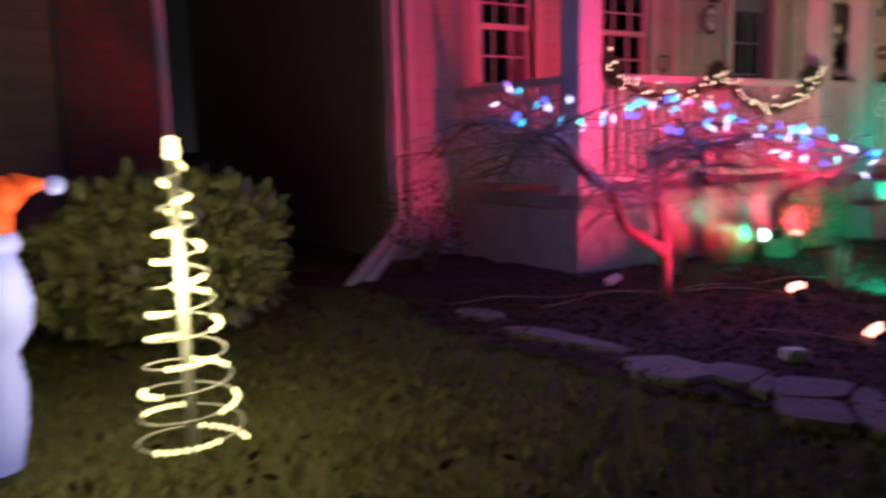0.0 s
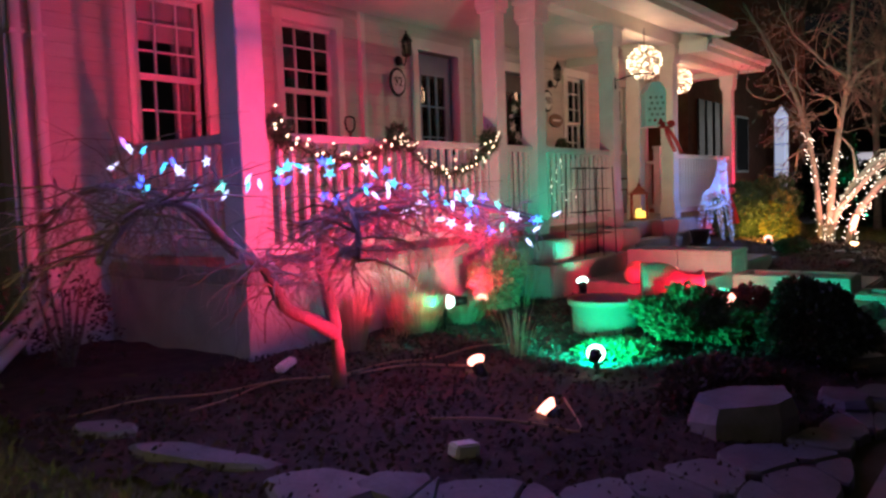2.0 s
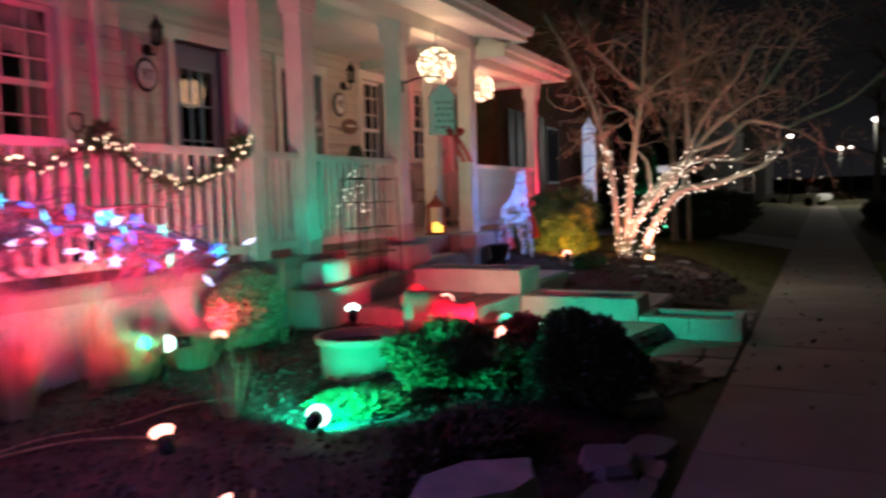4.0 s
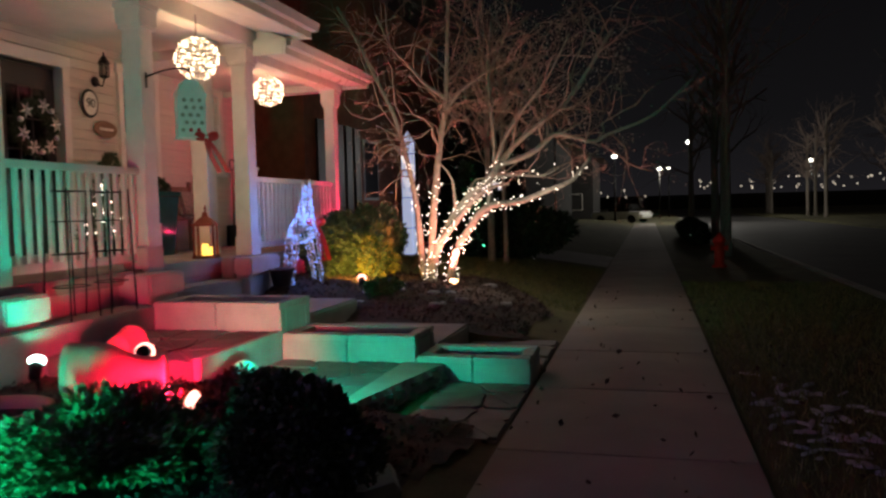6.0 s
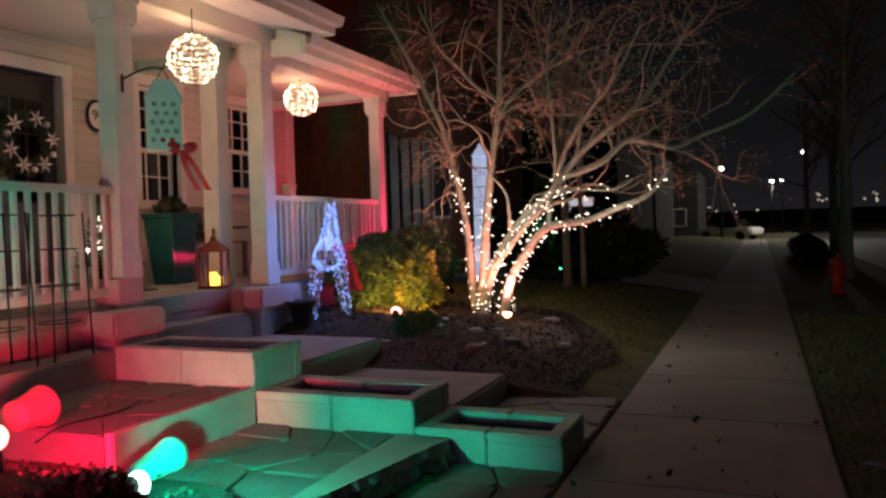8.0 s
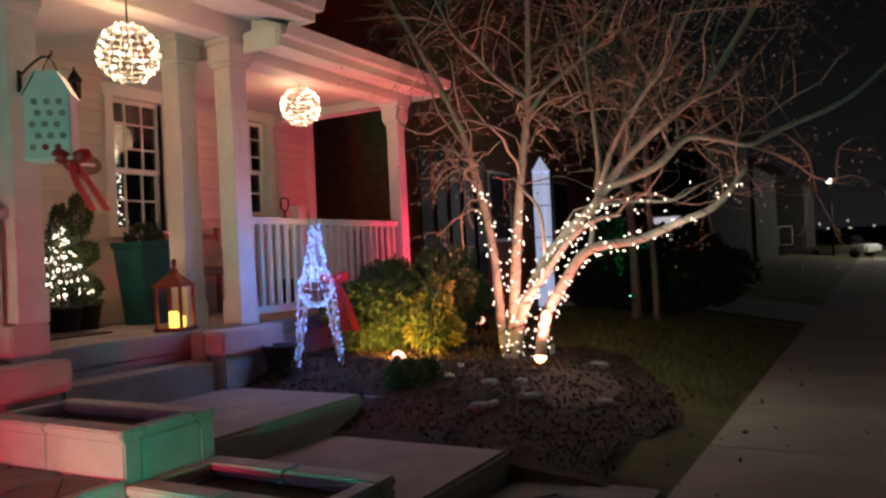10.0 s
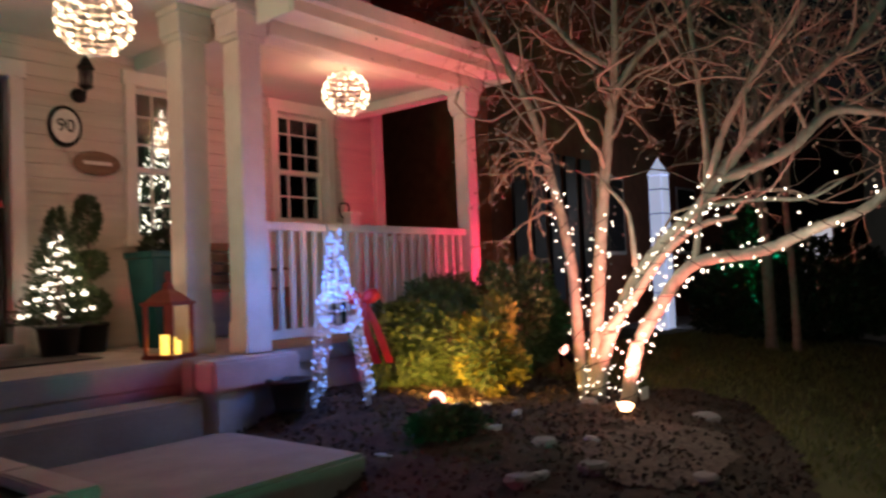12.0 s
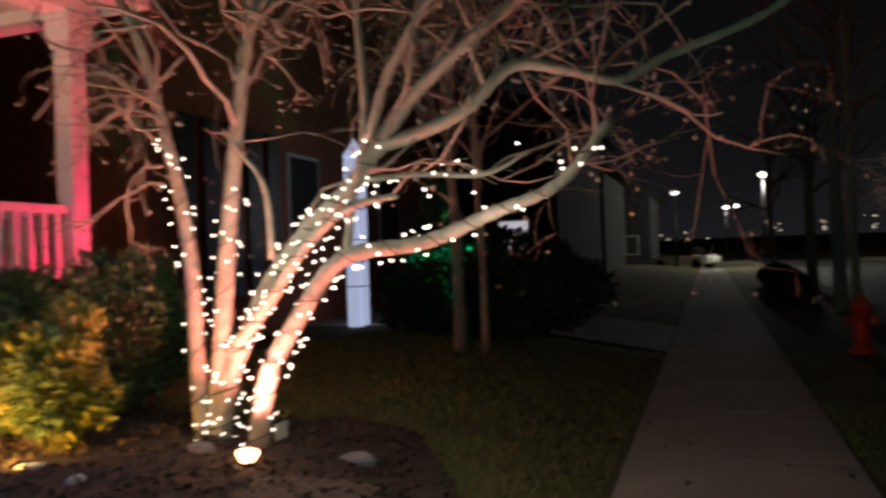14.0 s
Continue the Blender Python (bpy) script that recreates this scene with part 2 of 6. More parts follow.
def smooth_path(ctrl, steps=6):
    """A Catmull-Rom line through the points."""
    p = [Vector(c) for c in ctrl]
    p = [p[0] * 2 - p[1]] + p + [p[-1] * 2 - p[-2]]
    out = []
    for i in range(1, len(p) - 2):
        for k in range(steps):
            t = k / steps
            a, b, c, d = p[i - 1:i + 3]
            out.append(0.5 * (2 * b + (c - a) * t + (2 * a - 5 * b + 4 * c - d) * t * t + (3 * b - a - 3 * c + d) * t ** 3))
    return out + [p[-2]]


def leaves_data(rng, centres, normals, size, slim=0.5, spread=0.7):
    """One small folded leaf at each centre, leaning along its normal."""
    n = len(centres)
    d = normals + rng.normal(0, spread, (n, 3))
    d /= np.linalg.norm(d, axis=1)[:, None] + 1e-9
    s = np.cross(d, rng.normal(0, 1, (n, 3)))
    s /= np.linalg.norm(s, axis=1)[:, None] + 1e-9
    L = size * rng.uniform(0.6, 1.3, (n, 1))
    v = np.stack([centres, centres + d * L * 0.5 + s * L * slim * 0.5, centres + d * L, centres + d * L * 0.5 - s * L * slim * 0.5], 1).reshape(-1, 3)
    f = np.arange(4 * n).reshape(-1, 4)
    return v, f


def foliage(name, rng, n, radii, mat, parent, size, slim=0.5, spread=0.7, lumps=9, lump=0.25, floor=-1.0, at=(0, 0, 0)):
    """A crown of leaves: clumps of uneven depth about an ellipsoid."""
    d = rng.normal(0, 1, (n, 3))
    d /= np.linalg.norm(d, axis=1)[:, None]
    axes = rng.normal(0, 1, (lumps, 3))
    axes /= np.linalg.norm(axes, axis=1)[:, None]
    k = (np.clip(d @ axes.T, 0, 1) ** 8 * rng.uniform(0.3, 1, lumps)).max(1)
    r = (1 - lump + lump * 1.5 * k) * rng.uniform(0.55, 1.03, n) ** 0.5
    c = d * r[:, None] * np.array(radii)
    keep = c[:, 2] > floor * radii[2]
    return raw(name, *leaves_data(rng, c[keep] + np.array(at), d[keep] + np.array((0, 0, 0.3)), size, slim, spread), mat, parent)


def ground_z(x, y):
    """The height of the ground: flat by the pavement, rising to the houses."""
    if y < -3.05:
        return -0.14
    if y < 0.85:
        return -0.006
    if 7.845 < x < 10.805 and y < 4.7:
        return -0.08
    a, b = min(1, (y - 0.85) / 1.5), min(1, max(0, (y - 2.35) / 1.8))
    low, high = 0.17 * a + 0.04 * b, 0.34 * a + 0.16 * b
    low += 0.26 * math.exp(-((x - 6.95) / 0.55) ** 2 - ((y - 2.75) / 0.42) ** 2)
    s = min(1, max(0, (x - 8.5) / 2.2))
    far = min(1, max(0, (x - 15) / 5))
    high = high * (1 - 0.35 * far) * (0.45 + 0.55 * min(1, max(0, (x - 10.8) / 1.0)))
    return low + (high - low) * s


def sheet(name, xs, ys, mat, lift=0.0, inside=None, rough=0.0, parent=None):
    """A sheet on the ground over the grid xs, ys, kept where inside() holds."""
    verts, index, faces = [], {}, []
    def vid(i, j):
        if (i, j) not in index:
            x, y = xs[i], ys[j]
            index[i, j] = len(verts)
            verts.append((x, y, ground_z(x, y) + lift + rough * noise.noise((x * 3.1, y * 3.1, 0))))
        return index[i, j]
    for i in range(len(xs) - 1):
        for j in range(len(ys) - 1):
            if inside is None or inside((xs[i] + xs[i + 1]) / 2, (ys[j] + ys[j + 1]) / 2):
                faces.append((vid(i, j), vid(i + 1, j), vid(i + 1, j + 1), vid(i, j + 1)))
    return raw(name, verts, faces, mat, parent, True)


def stone_data(rng, cx, cy, z0, w, d, h, turn=0.0, n=9, top=0.85):
    """A rough flat stone: an uneven outline, a worn top edge."""
    a = np.sort(rng.uniform(0, 2 * math.pi / n * 0.6, n) + np.arange(n) * 2 * math.pi / n)
    r = rng.uniform(0.8, 1.1, n)
    c, s = math.cos(turn), math.sin(turn)
    verts = []
    for k, z in ((1.0, z0 - 0.06), (1.04, z0 + h * 0.55), (top, z0 + h)):
        for i in range(n):
            x, y = k * r[i] * w / 2 * math.cos(a[i]), k * r[i] * d / 2 * math.sin(a[i])
            verts.append((cx + c * x - s * y, cy + s * x + c * y, z + rng.uniform(-0.1, 0.1) * h))
    faces = [tuple(range(2 * n, 3 * n))]
    for q in range(2):
        faces += [(q * n + i, q * n + (i + 1) % n, (q + 1) * n + (i + 1) % n, (q + 1) * n + i) for i in range(n)]
    return verts, faces

# floods in the beds, by the fixtures that stand there
FLOODS = [  # eye, target, colour, lens, power, angle
    ((4.61, 3.08, 0.34), (6.2, 6.0, 3.4), RED, "red", 295, 92),
    ((4.13, 2.33, 0.27), (3.9, 5.6, 3.1), RED, "red", 380, 84),
    ((5.03, 2.43, 0.32), (6.2, 2.95, 0.28), GREEN, "green", 165, 120),
    ((5.52, 4.06, 0.46), (5.0, 4.5, 0.45), GREEN, "green", 40, 160),
    ((6.2, 4.14, 0.46), (6.7, 4.6, 1.0), RED, "red", 28, 130),
    ((7.52, 3.85, 0.48), (9.0, 4.8, 1.9), GREEN, "green", 32, 80),
    ((7.2, 2.8, 0.56), (8.6, 3.6, 0.3), (1.0, 0.01, 0.07), "red", 150, 86),
    ((6.6, 2.2, 0.47), (6.6, 2.75, 0.62), (1.0, 0.01, 0.07), "red", 85, 140),
    ((7.3, 2.1, 0.40), (8.9, 2.3, 0.1), (0.0, 1.0, 0.58), "green", 100, 92),
    ((12.27, 3.4, 0.56), (12.9, 3.62, 0.85), (1.0, 0.5, 0.09), "red", 55, 160),
    ((13.05, 2.42, 0.5), (12.95, 2.2, 2.2), ROSE, "amber", 190, 172),
    ((14.3, 3.7, 0.7), (13.1, 4.7, 2.6), RED, "red", 190, 125),
]
for eye, target, colour, lens, power, angle in FLOODS:
    spot_lamp(eye, target, colour, power, angle)
# string lights, hanging balls and lit figures
bulb_lamp((10.43, 4.42, 2.94), WARM, 16, 0.2)
bulb_lamp((12.95, 4.95, 3.0), WARM, 9, 0.18)
bulb_lamp((10.95, 5.6, 1.5), WARM, 5, 0.15)
bulb_lamp((11.7, 3.85, 1.3), (0.16, 0.3, 1.0), 16, 0.2)
bulb_lamp((13.0, 2.4, 1.5), (0.92, 1.0, 0.84), 11, 0.4)
bulb_lamp((13.2, 1.2, 1.45), (1.0, 0.92, 0.74), 12, 0.4)
spot_lamp((19.1, 3.3, 0.75), (19.6, 3.75, 2.2), (0.0, 1.0, 0.45), 60, 90)
bulb_lamp((3.1, 3.2, 1.6), (0.3, 0.22, 1.0), 28, 0.4)
bulb_lamp((4.1, 2.55, 1.4), (0.3, 0.22, 1.0), 24, 0.4)
bulb_lamp((0.57, 2.6, 0.9), (1.0, 0.9, 0.45), 23, 0.25)
for place, power in (((60, -3.0, 5.2), 1300), ((80, -14.0, 4.8), 260), ((80, -1.6, 4.4), 500)):
    bulb_lamp(place, (1.0, 0.95, 0.85), power, 0.3)


# ---- ground, road, pavement ----
def structure(ob, label, category=""):
    return tagged(ob, label, category or ob.name.split("_")[0], kind="structure")


def span(a, b, step):
    return list(np.arange(a, b, step)) + [b]


gx = [-900, -300, -80, -30] + sorted(span(-12, 30, 0.35) + [7.84, 7.85, 10.8, 10.81]) + [36, 45, 60, 90, 150, 400, 900]
gy = [-900, -300, -80, -30, -12, -8, -3.25, -3.06, -3.04] + span(-2.9, 0.8, 0.4) + [0.84] + span(0.86, 5, 0.2) + [7, 10, 16, 30, 80, 300, 900]
structure(sheet("ground", gx, gy, M_GRASS), "short winter lawn and bare soil", "ground")
structure(raw("road", [(x, y, -0.12) for x in (-60, 200) for y in (-11, -3.2)], [(0, 2, 3, 1)], M_ASPHALT), "worn dark asphalt street with a dull sheen", "road")
structure(raw("far_verge", [(x, y, z) for x in (-60, 200) for y, z in ((-14, 0.0), (-11.0, 0.0), (-11.0, -0.13))], [(0, 3, 4, 1), (1, 4, 5, 2)], M_GRASS), "dark grass verge across the street", "verge")
kerb = structure(new("kerb"), "grey concrete kerb along the street", "kerb")
kerb_mesh = to_mesh("kerb_stone", box(0, 2.96, -3.22, -3.04, -0.2, 0.02, 0.02), M_CONC)
for i in range(30):
    k = new("kerb_stone", kerb_mesh)
    k.parent, k.location = kerb, (-8 + 3 * i, 0, 0)
pavement = structure(new("pavement"), "brownish concrete pavement laid in square slabs", "pavement")
slab_mesh = to_mesh("slab", box(0, 1.492, -0.55, 0.82, -0.1, 0.012, 0.008), M_WALK)
for i in range(46):
    s = new("slab", slab_mesh)
    s.parent, s.location = pavement, (-9 + 1.5 * i, 0, 0)


def in_left_bed(x, y):
    edge = 2.35 + 0.12 * math.sin(3 * y)
    if y < 2.4:
        edge = 2.45 + (2.4 - y) * 0.75
    return edge < x < 7.86 and 1.05 + 0.08 * math.sin(4 * x) < y < 6.25


def in_right_bed(x, y):
    return 10.81 < x < 14.1 + 0.35 * math.sin(1.3 * y) and 1.08 + 0.12 * math.sin(1.7 * x + 1) + max(0, x - 12.4) * 0.5 < y < 6.2


structure(sheet("mulch_bed_west", span(2.2, 7.84, 0.06), span(0.95, 6.3, 0.06), M_MULCH, 0.02, in_left_bed, 0.03), "dark shredded bark mulch in a garden bed", "garden bed")
structure(sheet("mulch_bed_east", span(10.82, 14.6, 0.06), span(0.9, 6.2, 0.06), M_MULCH, 0.02, in_right_bed, 0.03), "dark mulch bed under the lit tree", "garden bed")
structure(sheet("gravel_patch", span(11.6, 13.4, 0.05), span(1.2, 2.45, 0.05), M_GRAVEL, 0.034, lambda x, y: ((x - 12.5) / 0.75) ** 2 + ((y - 1.95) / 0.42) ** 2 < 0.8 + 0.7 * noise.noise((x * 5, y * 5, 3)), 0.02), "pale reddish gravel patch in the bed", "gravel")
structure(sheet("driveway", span(20.2, 23.5, 0.8), span(0.83, 9, 0.3), M_CONC, 0.02), "pale concrete drive of the next house", "driveway")


# ---- the house front ----
FLOOR = 0.86


def wall_data(x0, x1, z0, z1, holes, y0, y1):
    """A wall along x, cut round its openings (x0, x1, z0, z1)."""
    bm = bmesh.new()
    xs = sorted({x0, x1, *[h[0] for h in holes], *[h[1] for h in holes]})
    for a, b in zip(xs, xs[1:]):
        zs = sorted((h[2], h[3]) for h in holes if h[0] < (a + b) / 2 < h[1])
        z = z0
        for lo, hi in zs:
            box(a, b, y0, y1, z, lo, bm=bm)
            z = hi
        box(a, b, y0, y1, z, z1, bm=bm)
    return bm


WIN = [(4.38, 5.04, 1.83, 3.12), (5.95, 6.69, 1.86, 3.12), (11.72, 12.34, 1.77, 3.12), (13.27, 13.94, 1.98, 3.12)]
DOORS = [(8.06, 8.86, FLOOR, 3.08), (9.82, 10.68, FLOOR, 3.02)]
HOLES = WIN + DOORS
wall = structure(part("wall_south", wall_data(3.34, 14.76, 0.0, 6.2, HOLES, 6.32, 6.5), M_SIDING), "cream painted lap-siding house front behind the porch", "wall")
structure(part("wall_west", box(3.34, 3.5, 6.5, 13, 0, 6.2), M_SIDING), "plain sided end wall of the house", "wall")
structure(part("wall_east", box(14.6, 14.76, 6.5, 13, 0, 6.2), M_SIDING), "plain sided end wall of the house", "wall")
structure(part("wall_north", box(3.34, 14.76, 13, 13.16, 0, 6.2), M_SIDING), "plain rear wall of the house", "wall")
structure(part("room_floor", box(3.5, 14.6, 6.5, 13, 0.7, 0.84), M_WOOD), "dark indoor floor", "floor")
# ceiling and partition in near black: the unlit room's shade is in the colour
structure(part("room_ceiling", box(3.5, 14.6, 6.5, 13, 3.3, 3.4), M_UNLIT), "dark indoor ceiling", "ceiling")
structure(part("room_partition", box(3.5, 14.6, 8.6, 8.7, 0.84, 3.3), M_UNLIT), "wall inside the rooms coloured near black as if unlit", "wall")
bm = bmesh.new()
for p in [(3.0, 5.9, 6.1), (15.1, 5.9, 6.1), (15.1, 13.5, 6.1), (3.0, 13.5, 6.1), (4.5, 9.7, 8.6), (13.6, 9.7, 8.6)]:
    bm.verts.new(p)
bm.verts.ensure_lookup_table()
for f in ((0, 1, 5, 4), (1, 2, 5), (2, 3, 4, 5), (3, 0, 4), (3, 2, 1, 0)):
    bm.faces.new([bm.verts[i] for i in f])
structure(part("roof", bm, M_ROOF), "dark shingle hip roof of the house", "roof")

# lap boards on the front, cut at the openings
COURSE = 0.115
for c in range(27):
    z = 0.3 + c * COURSE
    cuts = [(h[0] - 0.1, h[1] + 0.1) for h in HOLES if h[2] - 0.1 < z + COURSE * 0.8 and z < h[3] + 0.1]
    x = 3.42
    for a, b in sorted(cuts) + [(14.68, 14.68)]:
        if a - x > 0.03:
            bmb = bmesh.new()
            vs = [bmb.verts.new(p) for p in ((x, 6.318, z + COURSE + 0.012), (a, 6.318, z + COURSE + 0.012), (a, 6.3, z), (x, 6.3, z), (a, 6.318, z), (x, 6.318, z))]
            for f in ((0, 1, 2, 3), (3, 2, 4, 5)):
                bmb.faces.new([vs[i] for i in f][::-1])
            part("board", bmb, M_SIDING, wall)
        x = b


def trim_round(ob, x0, x1, z0, z1, w=0.1, sill=True):
    for nm, q in (("casing_side", (x0 - w, x0, z0, z1)), ("casing_side", (x1, x1 + w, z0, z1)), ("casing_head", (x0 - w - 0.02, x1 + w + 0.02, z1, z1 + w * 1.2))):
        part(nm, box(q[0], q[1], 6.27, 6.4, q[2], q[3], 0.006), M_TRIM, ob)
    if sill:
        part("window_sill", box(x0 - w - 0.03, x1 + w + 0.03, 6.24, 6.4, z0 - 0.06, z0, 0.008), M_TRIM, ob)


def sash_window(k, x0, x1, z0, z1, shade, cols=3):
    ob = structure(new("window_%d" % k), "white double-hung sash window with muntins and a half-drawn shade", "window")
    trim_round(ob, x0, x1, z0, z1)
    mid = z0 + (z1 - z0) * 0.46
    for lo, hi, y in ((z0, mid + 0.02, 6.4), (mid - 0.02, z1, 6.37)):
        sash = part("sash", box(x0, x0 + 0.04, y, y + 0.03, lo, hi), M_TRIM, ob)
        part("rail", box(x0 + 0.04, x1 - 0.04, y, y + 0.03, lo, lo + 0.045), M_TRIM, sash)
        part("rail", box(x0 + 0.04, x1 - 0.04, y, y + 0.03, hi - 0.045, hi), M_TRIM, sash)
        part("stile", box(x1 - 0.04, x1, y, y + 0.03, lo, hi), M_TRIM, sash)
        for c in range(1, cols):
            xm = x0 + (x1 - x0) * c / cols
            part("muntin", box(xm - 0.008, xm + 0.008, y + 0.003, y + 0.027, lo + 0.045, hi - 0.045), M_TRIM, sash)
        rows = 2 if lo == z0 else 3
        for r in range(1, rows):
            zm = lo + (hi - lo) * r / rows
            part("muntin", box(x0 + 0.04, x1 - 0.04, y + 0.004, y + 0.026, zm - 0.008, zm + 0.008), M_TRIM, sash)
        g = part("pane", box(x0 + 0.03, x1 - 0.03, y + 0.013, y + 0.017, lo + 0.03, hi - 0.03), M_GLASS, sash)
        g.visible_shadow = False
    if shade:
        part("window_shade", box(x0 + 0.01, x1 - 0.01, 6.44, 6.448, z1 - shade, z1 - 0.01), M_BLIND, ob, "drawn pale roller shade")
    if k == 3:
        return ob
    bmc = bmesh.new()
    for s in range(10):
        xx = x1 - 0.2 + s * 0.02
        box(xx, xx + 0.018, 6.5 + 0.015 * (s % 2), 6.52 + 0.015 * (s % 2), z0, z1, bm=bmc)
    part("curtain", bmc, M_CURTAIN, ob, "gathered grey curtain")
    return ob


for k, (w, sh) in enumerate(zip(WIN, (0.38, 0.42, 0.0, 0.0))):
    sash_window(k + 1, *w, sh)


def glazed_door(k, x0, x1, z0, z1, mat, label, lite):
    ob = structure(new("door_%d" % k), label, "door")
    trim_round(ob, x0, x1, z0, z1, 0.11, False)
    part("threshold", box(x0 - 0.05, x1 + 0.05, 6.2, 6.42, z0, z0 + 0.1, 0.01), M_STONE, ob)
    a, b, lo, hi = x0 + 0.16, x1 - 0.16, z0 + lite[0], z0 + lite[1]
    leaf = part("door_leaf", wall_data(x0 + 0.02, x1 - 0.02, z0 + 0.1, z1 - 0.02, [(a, b, lo, hi)], 6.38, 6.425), mat, ob)
    g = part("pane", box(a, b, 6.4, 6.404, lo, hi), M_GLASS, leaf)
    g.visible_shadow = False
    for c in (1, 2):
        xm = a + (b - a) * c / 3
        part("muntin", box(xm - 0.009, xm + 0.009, 6.385, 6.42, lo, hi), mat, leaf)
    for c in (1, 2):
        zm = lo + (hi - lo) * c / 3
        part("muntin", box(a, b, 6.387, 6.418, zm - 0.009, zm + 0.009), mat, leaf)
    part("lower_panel", box(a, b, 6.368, 6.384, z0 + 0.25, lo - 0.15, 0.006), mat, leaf)
    part("door_handle", lathe([(0.02, 0), (0.02, 0.04), (0.033, 0.05), (0.033, 0.075), (0.0, 0.085)], 12, m=pose(x1 - 0.08, 6.38, z0 + 1.0, 90)), M_BLACK, ob, "dark door knob", True)


glazed_door(1, *DOORS[0], M_DOOR, "grey-blue front door with a glazed upper half", (0.8, 1.95))
glazed_door(2, *DOORS[1], M_BLACKDOOR, "black front door with glazing behind a wreath", (0.9, 1.9))
for x0, x1, y0 in ((3.3, 3.42, 6.25), (14.66, 14.8, 6.25), (7.06, 7.14, 6.27), (9.2, 9.3, 6.27)):
    structure(part("trim", box(x0, x1, y0, 6.42, 0.25, 3.4, 0.005), M_TRIM), "painted vertical corner board", "trim")

# ---- porch ----
def slab_thing(name, x0, x1, y0, y1, z0, z1, mat, label, category, bevel=0.015):
    return structure(part(name, box(x0, x1, y0, y1, z0, z1, bevel), mat), label, category)


slab_thing("porch_floor_west", 4.0, 9.74, 4.46, 6.3, FLOOR - 0.12, FLOOR, M_CONC, "grey concrete porch floor", "floor")
slab_thing("porch_floor_middle", 9.744, 11.296, 4.62, 6.3, FLOOR - 0.16, FLOOR, M_CONC, "grey concrete porch floor above the steps", "floor")
slab_thing("porch_floor_east", 11.3, 14.3, 4.46, 6.3, FLOOR - 0.12, FLOOR, M_CONC, "grey concrete porch floor", "floor")
slab_thing("porch_skirt_south", 4.02, 9.72, 4.52, 4.66, 0.0, FLOOR - 0.124, M_STONE, "smooth parged foundation wall of the porch", "wall", 0.005)
slab_thing("porch_skirt_west", 4.02, 4.16, 4.664, 6.3, 0.0, FLOOR - 0.124, M_STONE, "smooth parged foundation wall of the porch", "wall", 0.005)
slab_thing("porch_skirt_east", 11.9, 14.26, 4.52, 4.66, 0.0, FLOOR - 0.124, M_STONE, "smooth parged foundation wall of the porch", "wall", 0.005)
slab_thing("porch_side_east", 14.12, 14.26, 4.664, 6.3, 0.0, FLOOR - 0.124, M_STONE, "smooth parged foundation wall of the porch", "wall", 0.005)
slab_thing("step_cheek", 9.6, 9.74, 4.664, 6.3, 0.0, FLOOR - 0.124, M_STONE, "stone cheek wall beside the steps", "wall", 0.005)
slab_thing("step_upper", 9.744, 11.046, 4.34, 4.8, 0.1, 0.63, M_CONC, "worn concrete step up to the porch", "step", 0.02)
slab_thing("porch_floor_corner", 11.05, 11.296, 4.46, 4.616, 0.1, FLOOR, M_CONC, "concrete porch floor corner beside the steps", "floor")
slab_thing("step_riser", 9.744, 11.296, 4.64, 5.4, 0.2, FLOOR - 0.164, M_CONC, "concrete riser under the porch edge", "step", 0.005)
slab_thing("landing_upper", 9.74, 11.2, 3.05, 4.336, 0.0, 0.4, M_CONC, "wide concrete landing before the steps", "landing", 0.02)
slab_thing("landing_lower", 9.66, 10.8, 1.72, 3.046, -0.05, 0.2, M_CONC, "lower concrete landing of the front walk", "landing", 0.02)
bm = bmesh.new()
box(4.0, 14.3, 4.5, 6.3, 3.42, 3.5, bm=bm)
structure(part("porch_ceiling", bm, M_CEIL), "pale boarded porch ceiling", "ceiling")
structure(part("porch_ceiling_west_lining", wall_data(4.0, 11.7, 3.36, 3.419, [], 4.66, 6.28), M_CEIL), "pale boarded porch ceiling", "ceiling")
structure(part("porch_ceiling_east_lining", wall_data(11.72, 14.3, 3.24, 3.419, [], 4.66, 6.28), M_CEIL), "pale boarded porch ceiling", "ceiling")
# beams, soffits, fascias and roofs: a taller bay, then a lower wing
for nm, x0, x1, zb in (("tall", 3.9, 11.72, 3.3), ("low", 11.724, 14.34, 3.14)):
    slab_thing("porch_beam_" + nm, x0, x1, 4.43, 4.656, zb, 3.5, M_TRIM, "painted beam across the porch posts", "beam", 0.008)
slab_thing("porch_beam_end", 14.1, 14.32, 4.66, 6.28, 3.14, 3.236, M_TRIM, "painted beam at the end of the porch", "beam", 0.005)


